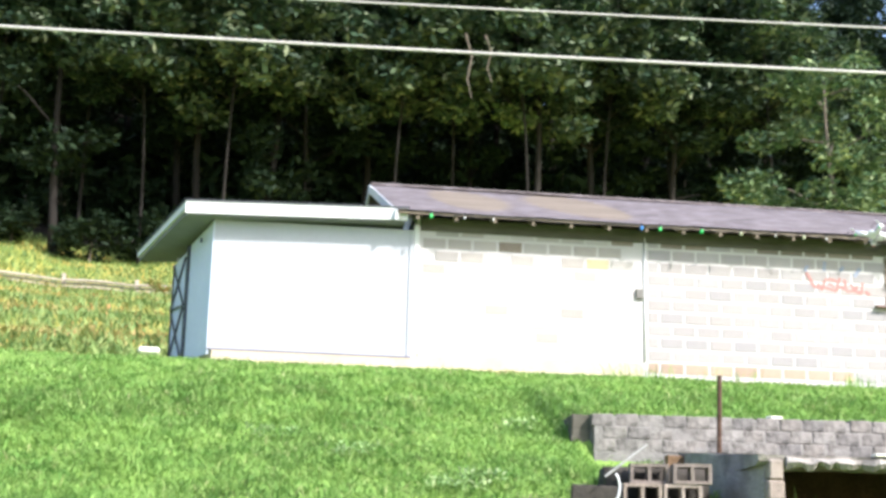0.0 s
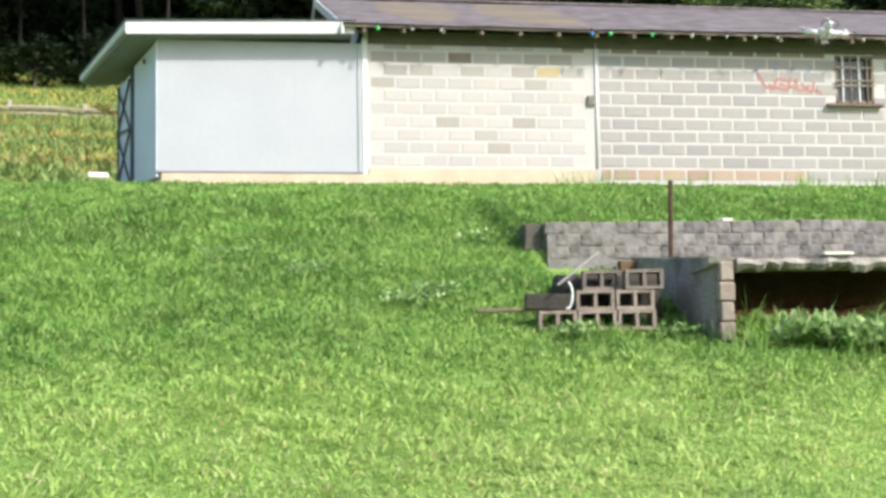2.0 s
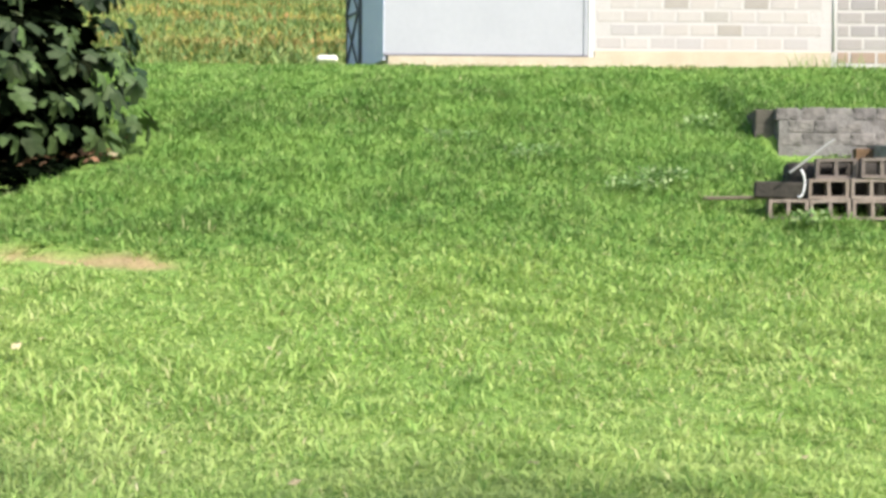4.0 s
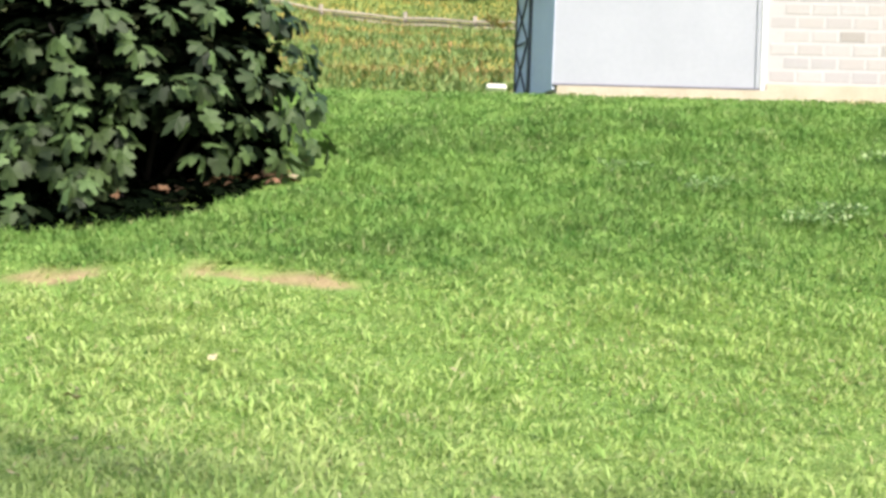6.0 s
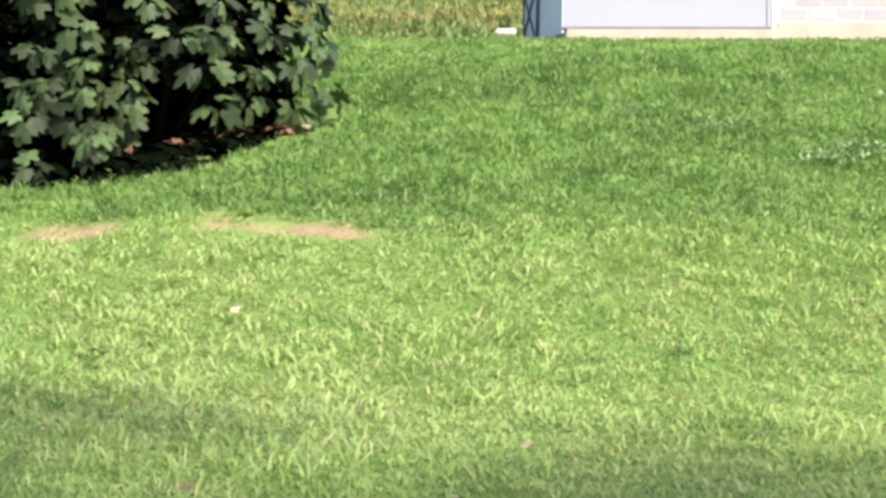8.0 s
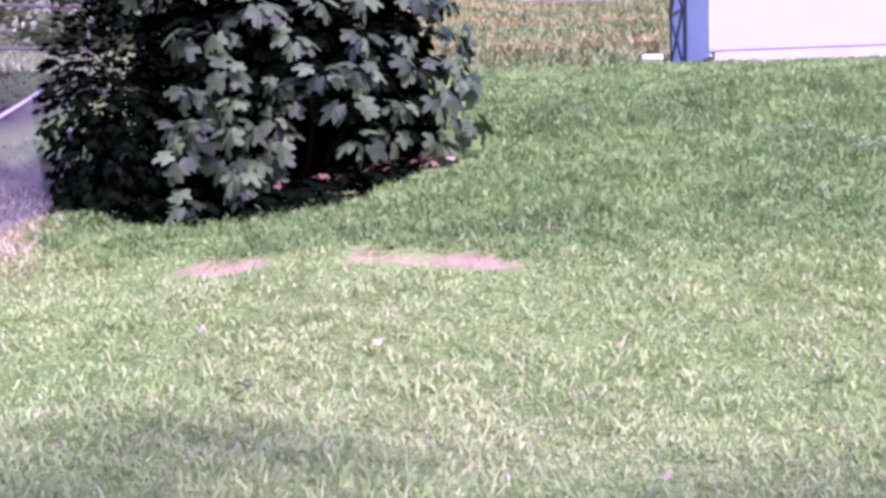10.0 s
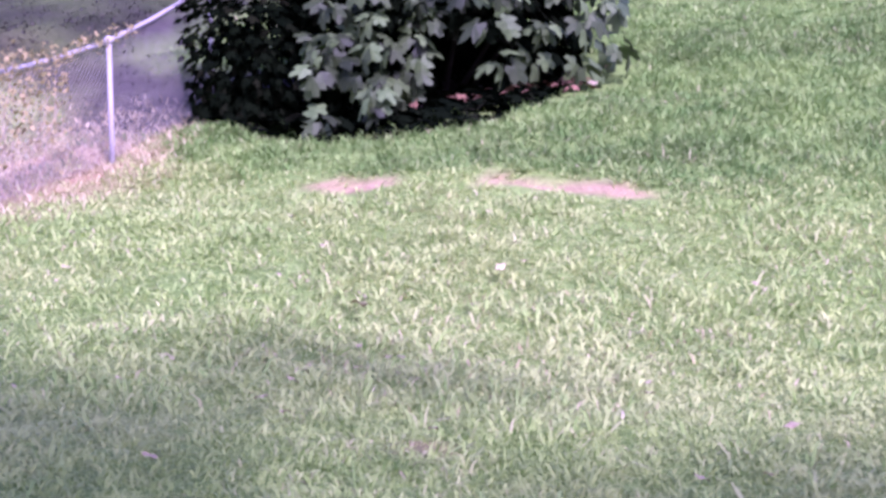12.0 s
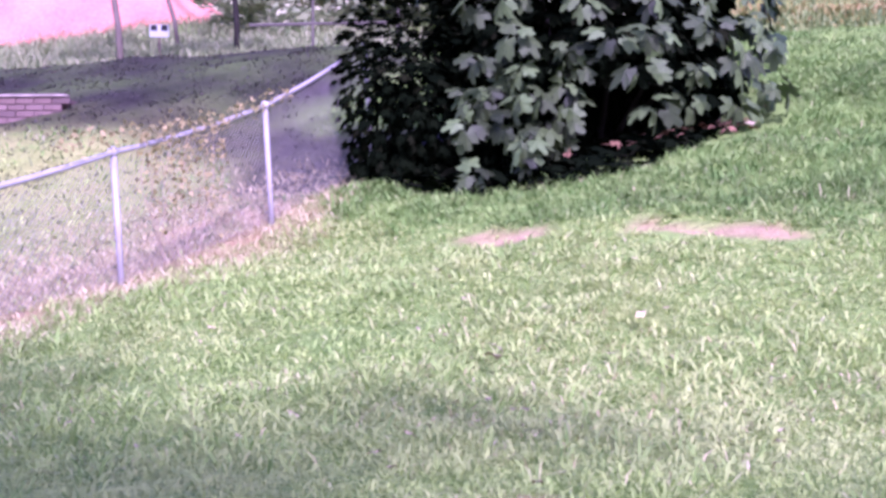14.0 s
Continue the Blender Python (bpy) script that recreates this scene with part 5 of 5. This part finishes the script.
# ---- flying toy ----
drone = empty("toy_quadcopter", pose(-0.072, -7.893, 0.502, -6, 14, 28), "small white toy quadcopter with dark propeller guards, in the air", "quadcopter")
bm = bmesh.new()
bmesh.ops.create_uvsphere(bm, u_segments=14, v_segments=8, radius=0.085, matrix=Matrix.Diagonal((1.4, 0.9, 0.42, 1)))
for sx in (-1, 1):
    for sy in (-1, 1):
        tube(bm, [(0, 0, 0), (sx * 0.09, sy * 0.09, 0.005), (sx * 0.15, sy * 0.15, 0.012)], [0.034, 0.025, 0.026], 8)
part("body", bm, M_WHITEPL, drone, "white plastic body", True)
for sx in (-1, 1):
    for sy in (-1, 1):
        ring = [(sx * 0.15 + 0.085 * math.cos(a), sy * 0.15 + 0.085 * math.sin(a), -0.012) for a in np.linspace(0, 2 * math.pi, 17)]
        part("guard", tube(bmesh.new(), ring, 0.0035, 5, caps=False), M_BLACK, drone, "dark propeller guard")
        bm = bmesh.new()
        box(bm, sx * 0.15 - 0.07, sx * 0.15 + 0.07, sy * 0.15 - 0.008, sy * 0.15 + 0.008, 0.03, 0.034, bevel=0.001)
        part("propeller", bm, M_WHITEPL, drone)
        part("lamp", new_box(sx * 0.15 - 0.012, sx * 0.15 + 0.012, sy * 0.15 - 0.012, sy * 0.15 + 0.012, -0.02, -0.005, bevel=0.003), M_RED if sx > 0 else M_BULBG, drone)
for s in (-1, 1):
    part("leg", tube(bmesh.new(), [(s * 0.04, -0.05, -0.02), (s * 0.07, -0.05, -0.09), (s * 0.07, 0.05, -0.09), (s * 0.04, 0.05, -0.02)], 0.005, 5), M_BLACK, drone)

# ---- trees ----


def crown_mesh(name, clumps, per, spread, leaf, seed, mat, droop=0.2):
    """Leaf sprays round clump centres."""
    q = np.random.default_rng(seed)
    c = np.repeat(np.array(clumps), per, axis=0)
    n = len(c)
    off = q.normal(0, 1, (n, 3))
    off /= np.linalg.norm(off, axis=1, keepdims=True)
    off *= (q.random(n) ** 0.5)[:, None] * np.array([spread, spread, spread * 0.6])
    p = c + off
    a = q.normal(0, 1, (n, 3))
    a[:, 2] = a[:, 2] * 0.4 - droop
    a /= np.linalg.norm(a, axis=1, keepdims=True)
    b = np.cross(a, q.normal(0, 1, (n, 3)) * 0.5 + np.array([0, 0, 1.0]))
    b /= np.linalg.norm(b, axis=1, keepdims=True) + 1e-6
    s = leaf * q.uniform(0.6, 1.4, n)[:, None]
    v = np.stack([p - a * s, p + b * s * 0.42 + a * s * 0.1, p + a * s, p - b * s * 0.42 + a * s * 0.1], 1).reshape(-1, 3)
    return big_mesh(name, v, np.arange(n * 4), np.arange(n) * 4, np.full(n, 4), mat)


def tree(name, height, bare, width, seed, mat, clumps=46, per=110, leaf=0.26, label="tall leafy broadleaf tree on the wooded slope", trunk_r=0.28, spread=1.25):
    q = random.Random(seed)
    t = empty(name, pose(0, 0, 0), label, "tree", "trees on the hillside")
    lean = Vector((q.uniform(-0.06, 0.06), q.uniform(-0.06, 0.06), 1))
    bm = bmesh.new()
    tube(bm, [lean * (height * s) + Vector((0.12 * math.sin(s * 7 + seed), 0.1 * math.cos(s * 5), 0)) for s in np.linspace(-0.03, 0.9, 9)], [trunk_r * (1.25 if s < 0.02 else 1 - 0.85 * s) for s in np.linspace(0, 0.95, 9)], 8)
    cl = []
    for k in range(clumps):
        s = q.uniform(0, 1)
        h = height * (bare + (1 - bare) * s)
        rad = width * (math.sin(math.pi * min(0.96, 0.16 + 0.8 * s)) ** 0.7) * q.uniform(0.35, 1.05)
        a = q.uniform(0, 6.28)
        c = lean * h + Vector((math.cos(a) * rad, math.sin(a) * rad, q.uniform(-0.6, 0.4)))
        cl.append(tuple(c))
        if k % 4 == 0:
            st = lean * (h - rad * 0.4)
            tube(bm, [st, st * 0.4 + c * 0.6 + Vector((0, 0, 0.2)), c], [trunk_r * 0.28, trunk_r * 0.16, trunk_r * 0.06], 5)
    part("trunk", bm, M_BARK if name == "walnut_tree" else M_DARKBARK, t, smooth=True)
    part("crown", crown_mesh("crown", cl, per, spread, leaf, seed, mat), None, t)
    return t


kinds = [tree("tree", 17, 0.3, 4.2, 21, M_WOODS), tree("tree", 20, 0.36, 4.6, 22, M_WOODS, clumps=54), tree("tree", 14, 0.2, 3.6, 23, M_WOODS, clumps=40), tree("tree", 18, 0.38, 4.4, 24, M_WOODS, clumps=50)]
q = random.Random(8)
places = [(-17.6, 51.7, 0), (-24, 54, 1), (-10.5, 55.5, 3), (-4, 57, 1)]
for row, (y0, x0, x1, gap) in enumerate(((58, -40, 34, 5.6), (66, -44, 44, 5.2), (76, -48, 52, 5.4), (88, -54, 60, 6.0), (102, -60, 70, 6.8), (118, -66, 80, 7.0), (134, -72, 90, 6.5), (150, -80, 100, 7.0))):
    x = x0 + q.uniform(0, 3)
    while x < x1:
        places.append((x, y0 + q.uniform(-3, 3), q.randrange(4)))
        x += gap * q.uniform(0.75, 1.3)
first = set()
for x, y, k in places:
    m = pose(x, y, gz(x, y) - 0.3, 0, 0, q.uniform(0, 360)) @ Matrix.Diagonal((1, 1, q.uniform(0.85, 1.15), 1))
    if k not in first:
        first.add(k)
        kinds[k].matrix_basis = m
    else:
        copy_thing(kinds[k], m)

# understorey at the wood's edge
shrub = empty("shrub", pose(0, 0, 0), "dark leafy shrub at the edge of the wood", "shrub", "shrubs at the wood's edge")
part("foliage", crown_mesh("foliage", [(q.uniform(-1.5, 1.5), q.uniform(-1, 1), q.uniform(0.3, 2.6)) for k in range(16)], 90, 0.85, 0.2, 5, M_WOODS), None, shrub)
part("stem", tube(bmesh.new(), [(0, 0, -0.3), (0.1, 0, 1), (-0.1, 0.1, 2.4)], [0.07, 0.05, 0.02], 6), M_BARK, shrub)
shrub.matrix_basis = pose(-15.6, 51, gz(-15.6, 51), 0, 0, 30)
for x, y, s in ((-12.6, 53, 1.2), (-19.8, 52, 0.9), (-9, 54, 1.3), (-5.5, 55, 1.0), (-2, 56, 1.3), (2, 57, 1.2), (-22.5, 50, 1.1), (6, 57, 1.2), (10, 57, 1.3), (-27, 52, 1.3), (15, 57, 1.2), (-7.5, 60, 1.4), (0.5, 62, 1.5), (5, 63, 1.5)):
    copy_thing(shrub, pose(x, y, gz(x, y) - 0.1, 0, 0, q.uniform(0, 360)) @ Matrix.Diagonal((s, s, s, 1)))

for row, y0 in enumerate((60, 64, 70, 77, 85, 95)):
    x = -46 + q.uniform(0, 2)
    while x < 40:
        s = q.uniform(1.3, 2.1)
        yy = y0 + q.uniform(-2, 2)
        copy_thing(shrub, pose(x, yy, gz(x, yy) - 0.2, 0, 0, q.uniform(0, 360)) @ Matrix.Diagonal((s, s, s * 1.2, 1)))
        x += 3.2 * q.uniform(0.7, 1.3)

# the bright tree behind the building
bt = tree("walnut_tree", 11.5, 0.2, 4.0, 31, M_WALNUT, clumps=64, per=170, leaf=0.17, label="sunlit tree with feathery light green leaves behind the building", trunk_r=0.2, spread=1.0)
bt.matrix_basis = pose(16.1, 29.0, gz(16.1, 29) - 0.2)
# low bough reaching out of the wood, its sunlit look put into the leaf colour
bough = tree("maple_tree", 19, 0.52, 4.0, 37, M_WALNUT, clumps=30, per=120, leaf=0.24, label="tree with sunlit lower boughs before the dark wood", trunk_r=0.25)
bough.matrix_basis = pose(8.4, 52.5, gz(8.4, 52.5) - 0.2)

# edge leaves toned between M_WOODS and M_WALNUT: half light put into the colour
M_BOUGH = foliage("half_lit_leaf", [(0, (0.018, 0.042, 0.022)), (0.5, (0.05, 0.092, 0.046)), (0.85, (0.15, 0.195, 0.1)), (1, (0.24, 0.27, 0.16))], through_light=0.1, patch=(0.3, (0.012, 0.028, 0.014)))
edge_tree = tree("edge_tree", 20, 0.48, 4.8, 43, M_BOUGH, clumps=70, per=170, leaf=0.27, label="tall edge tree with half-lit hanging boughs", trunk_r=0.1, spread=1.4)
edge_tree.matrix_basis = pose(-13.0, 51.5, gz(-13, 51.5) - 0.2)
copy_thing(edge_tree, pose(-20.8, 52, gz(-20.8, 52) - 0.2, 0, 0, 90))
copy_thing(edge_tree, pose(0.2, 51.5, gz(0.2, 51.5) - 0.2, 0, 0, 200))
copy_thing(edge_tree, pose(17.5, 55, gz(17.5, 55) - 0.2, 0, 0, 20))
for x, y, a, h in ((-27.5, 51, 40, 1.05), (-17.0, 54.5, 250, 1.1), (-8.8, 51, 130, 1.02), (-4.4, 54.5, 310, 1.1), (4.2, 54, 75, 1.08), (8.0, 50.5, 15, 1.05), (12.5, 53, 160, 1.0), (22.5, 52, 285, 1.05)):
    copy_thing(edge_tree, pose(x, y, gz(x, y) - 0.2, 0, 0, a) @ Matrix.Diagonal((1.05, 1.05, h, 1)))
snag = empty("dead_branch", pose(0, 0, 0), "bare pale dead branches hanging before the dark wood", "branch")
for dx, ln_ in ((0.0, 3.6), (1.05, 2.6)):
    a = Vector((3.5 + dx, 46.5, 23.8))
    part("limb", tube(bmesh.new(), [a, a + Vector((0.35, 0, -ln_ * 0.35)), a + Vector((0.15, 0.1, -ln_ * 0.7)), a + Vector((0.4, 0, -ln_))], [0.06, 0.055, 0.04, 0.02], 6), M_BARK, snag)

# ---- rail fence across the field ----
rail_fence = empty("rail_fence", pose(0, 0, 0), "low weathered post-and-rail fence across the field", "fence")
pv = []
for k in range(9):
    x = -12.33 + (k - 4) * 3.36
    y = 43.6 + (1.1 * (x + 15.7) if x < -15.7 else 0)
    z = gz(x, y)
    pv.append((x, y, z))
    part("post", new_box(x - 0.09, x + 0.09, y - 0.08, y + 0.08, z - 0.2, z + 0.62 + 0.06 * (k % 2), bevel=0.02), M_FENCEWOOD, rail_fence)
for k, (a, b) in enumerate(zip(pv, pv[1:])):
    for h, rr, mat in ((0.36, 0.058, M_FENCEWOOD), (0.2, 0.05, M_DARKTIMBER), (0.05, 0.05, M_FENCEWOOD)):
        part("rail", tube(bmesh.new(), [(a[0], a[1] - 0.1, a[2] + h), ((a[0] + b[0]) / 2, (a[1] + b[1]) / 2 - 0.1, (a[2] + b[2]) / 2 + h + 0.04 * (k % 2)), (b[0], b[1] - 0.1, b[2] + h - 0.03)], [rr, rr * 1.15, rr * 0.7], 6), mat, rail_fence)
yb = tagged(new("yellow_shrub", crown_mesh("yellow_shrub", [(0, 0, 0.5), (0.4, 0, 0.4), (-0.3, 0, 0.7)], 60, 0.4, 0.12, 9, M_FIELDGRASS)), "small yellowish shrub by the rail fence", "shrub")
yb.matrix_basis = pose(-11.1, 41.8, gz(-11.1, 41.8))

# ---- beyond the wire fence ----
bed = empty("raised_bed", pose(-18.9, -7.45, 0, 0, 0, 27), "low red brick edging of a raised bed", "raised bed")
zb = gz(-18.6, -7.4)
bm = box(bmesh.new(), -0.11, 0.11, -0.05, 0.05, 0, 0.075, bevel=0.006)
BR_ME = done(bm, "brick", M_BRICKRED)
for rr in range(4):
    for k in range(12):
        o = part("brick", BR_ME, None, bed)
        o.location = (-1.9 + k * 0.228 + 0.11 * (rr % 2), 0, zb - 0.05 + rr * 0.083)
for rr in range(4):
    for k in range(4):
        o = part("brick", BR_ME, None, bed)
        o.location = (0.72, 0.2 + k * 0.228, zb - 0.05 + rr * 0.083)
        o.rotation_euler = (0, 0, radians(90))
part("coping", new_box(-2.0, 0.8, -0.08, 0.08, zb + 0.285, zb + 0.32, bevel=0.008), M_PILEBLOCK, bed)


def sapling(x, y, lx, ly, r0, label):
    t = empty("sapling", pose(x, y, gz(x, y)), label, "tree", "thin trees beyond the fence")
    bm = tube(bmesh.new(), [(0, 0, -0.2), (0.02 + lx * 0.1, 0, 0.7), (lx * 0.4, ly * 0.4, 2), (lx, ly, 4.5)], [r0 * 1.2, r0, r0 * 0.85, r0 * 0.5], 8)
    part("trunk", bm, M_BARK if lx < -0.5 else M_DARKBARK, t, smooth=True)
    qq = random.Random(int(x * 10))
    part("crown", crown_mesh("crown", [(lx + qq.uniform(-1.4, 1.4), ly + qq.uniform(-1.4, 1.4), qq.uniform(3.0, 5.6)) for k in range(18)], 90, 0.7, 0.13, 3, M_WALNUT), None, t)
    return t


sapling(-22.15, -1.4, -0.75, 0, 0.06, "thin leaning tree at the edge of shade")
sapling(-20.3, -0.5, -0.25, 0, 0.052, "slender dark tree at the edge of shade")
sapling(-24.6, 3.4, -1.6, 0, 0.05, "thin leaning tree before the clay bank")
# small sign on a stake
sign = empty("yard_sign", pose(-22.85, 0.53, 0, 0, 0, 38), "small white yard sign with dark squares on a stake", "sign")
zs = gz(-22.85, 0.53)
part("stake", new_box(-0.03, 0.03, -0.02, 0.02, zs - 0.2, 0.66, bevel=0.004), M_TIMBER, sign)
part("board", new_box(-0.18, 0.18, -0.03, -0.021, 0.67, 0.91, bevel=0.002), M_WHITEPL, sign)
for s in (-1, 1):
    part("square", new_box(s * 0.1 - 0.06, s * 0.1 + 0.06, -0.036, -0.031, 0.79, 0.9), M_BLACK, sign)
rock = tagged(new("white_stone", done(new_box(-0.12, 0.12, -0.08, 0.08, 0, 0.12, bevel=0.04), "white_stone", M_PALE)), "white stone in the grass beyond the fence", "stone")
rock.matrix_basis = pose(-21.6, -0.6, gz(-21.6, -0.6))
# clay bank
bm = bmesh.new()
nseg, lev = 40, 9
grid = []
for k in range(nseg + 1):
    s = k / nseg
    x, y = -44 + 15.2 * s, 3.2 + 7.2 * s
    hgt = 4.6 * (1 - sstep(0.78, 1.0, s)) + 0.1
    row_ = []
    for l in range(lev + 1):
        u = l / lev
        wob = 0.25 * noise.noise(Vector((x * 0.8, u * 3, 1)))
        row_.append(bm.verts.new((x - 0.35 * u * hgt * 0.6, y + (0.55 * u * hgt + wob), gz(x, y) - 0.4 + u * (hgt + 0.4))))
    row_.append(bm.verts.new((x - 2, y + 8, gz(x, y) + hgt * 0.9)))
    row_.append(bm.verts.new((x - 2, y + 9, gz(x, y) - 0.5)))
    grid.append(row_)
for a, b in zip(grid, grid[1:]):
    for l in range(len(a) - 1):
        bm.faces.new((a[l], b[l], b[l + 1], a[l + 1]))
bm.faces.new(grid[-1]), bm.faces.new(grid[0][::-1])
bank = tagged(new("clay_bank", done(bm, "clay_bank", M_CLAY, True)), "bare red clay bank in sunlight beyond the yard", "bank")
# wooden rails seen past the bush
yard_rail = empty("yard_rail", pose(0, 0, 0), "dark two-rail yard fence behind the bush", "fence")
rp = [(-18.0, -3.4), (-17.08, -3.08), (-15.9, -2.6)]
for x, y in rp[1:]:
    part("post", tube(bmesh.new(), [(x, y, gz(x, y) - 0.2), (x, y, 0.95)], 0.022, 8), M_DARKTIMBER, yard_rail)
for (xa, ya), (xb, yb_) in zip(rp, rp[1:]):
    for h in (0.72, 0.1):
        part("rail", tube(bmesh.new(), [(xa, ya, h), (xb, yb_, h)], 0.026, 6), M_DARKTIMBER, yard_rail)
# low sunlit bushes past the yard
M_BRUSH = foliage("pale_brush_leaf", [(0, (0.16, 0.22, 0.1)), (0.6, (0.34, 0.4, 0.22)), (1, (0.55, 0.56, 0.36))], through_light=0.3)
brush = empty("brush", pose(0, 0, 0), "pale sunlit brush on the slope beyond the yard", "shrub", "brush beyond the yard")
part("foliage", crown_mesh("foliage", [(q.uniform(-1.6, 1.6), q.uniform(-1, 1), q.uniform(0.2, 1.7)) for k in range(18)], 110, 0.65, 0.13, 15, M_BRUSH), None, brush)
brush.matrix_basis = pose(-24.5, 6.5, gz(-24.5, 6.5))
for x, y, s in ((-22, 8, 1.1), (-19, 9, 1.2), (-26, 10, 1.4), (-17, 7, 1.0), (-20.5, 12, 1.7), (-23.5, 13, 1.8), (-16.2, 11, 1.3), (-28, 14, 1.8)):
    copy_thing(brush, pose(x, y, gz(x, y), 0, 0, q.uniform(0, 360)) @ Matrix.Diagonal((s, s, s, 1)))

# shade tree behind the viewer
shade = tree("shade_tree", 8.8, 0.42, 3.9, 51, M_WOODS, clumps=66, per=78, leaf=0.2, label="broad shade tree beside the lawn", trunk_r=0.22, spread=1.0)
shade.matrix_basis = pose(-5.8, -23.7, gz(-5.8, -23.7) - 0.1)

copy_thing(shade, pose(0.4, -25.2, gz(0.4, -25.2) - 0.1, 0, 0, 140))

# ---- wall blocks, piece by piece ----
BM = {}
for nm, mt in (("grey", M_BLOCK), ("pale", M_PALEBLOCK), ("white", M_WHITEBLOCK), ("clay", M_CLAYBLOCK), ("brown", M_BROWNBLOCK), ("ochre", M_YELLOWBLOCK)):
    BM[nm] = block_mesh("block", PITCH - 0.034, mt)
    BM[nm + "_half"] = block_mesh("half_block", PITCH / 2 - 0.034, mt)
q = random.Random(4)


def lay(kind_, x, z):
    o = new("block", BM[kind_])
    o.parent = front_wall
    o.location = (x, (0.001 if x < -0.3 else -0.001) + q.uniform(-0.002, 0.002), z + 0.018)


count = 0
rest_v, rest_f = [], []
for r_ in range(11):
    z = r_ * COURSE
    # right-hand run, painted grey, from the pipe on
    k0 = 0 if r_ % 2 == 0 else 0
    xj = -0.2 + (0.0 if r_ % 2 else 0.2032)
    if r_ % 2 == 0:
        lay("clay_half" if r_ == 0 else "grey_half", -0.2 + 0.1016, z)
    while xj + PITCH < 8.9:
        xc = xj + PITCH / 2
        if not (xc + 0.15 > WIN[0] and xc - 0.15 < WIN[1] and z + 0.15 > WIN[2] and z < WIN[3]):
            if xc < 5.4:
                lay("clay" if r_ == 0 and xc < 3.2 else ("grey" if r_ < 10 or q.random() < 0.5 else "brown"), xc, z)
            else:
                b = len(rest_v)
                rest_v += [(v.co.x + xc, v.co.y - 0.002, v.co.z + z + 0.018) for v in BM["grey"].vertices]
                rest_f += [tuple(i + b for i in p.vertices) for p in BM["grey"].polygons]
        xj += PITCH
    # left-hand run, whitewashed, above its footing
    if r_ == 0:
        continue
    xj = -3.86 + (0.0 if r_ % 2 else 0.2032)
    while xj + PITCH < -0.26:
        xc = xj + PITCH / 2
        kd = "white"
        if r_ >= 9 and q.random() < 0.75:
            kd = "pale" if q.random() < 0.75 else "brown"
        elif r_ == 8 and q.random() < 0.5:
            kd = "pale"
        elif q.random() < 0.16:
            kd = "pale"
        if r_ == 8 and abs(xc + 1.05) < 0.21:
            kd = "ochre"
        lay(kd, xc, z)
        xj += PITCH
tagged(part("far_blocks", mesh_of("far_blocks", rest_v, rest_f, M_BLOCK), None, front_wall), "rest of the grey wall blocks", kind="stuff")
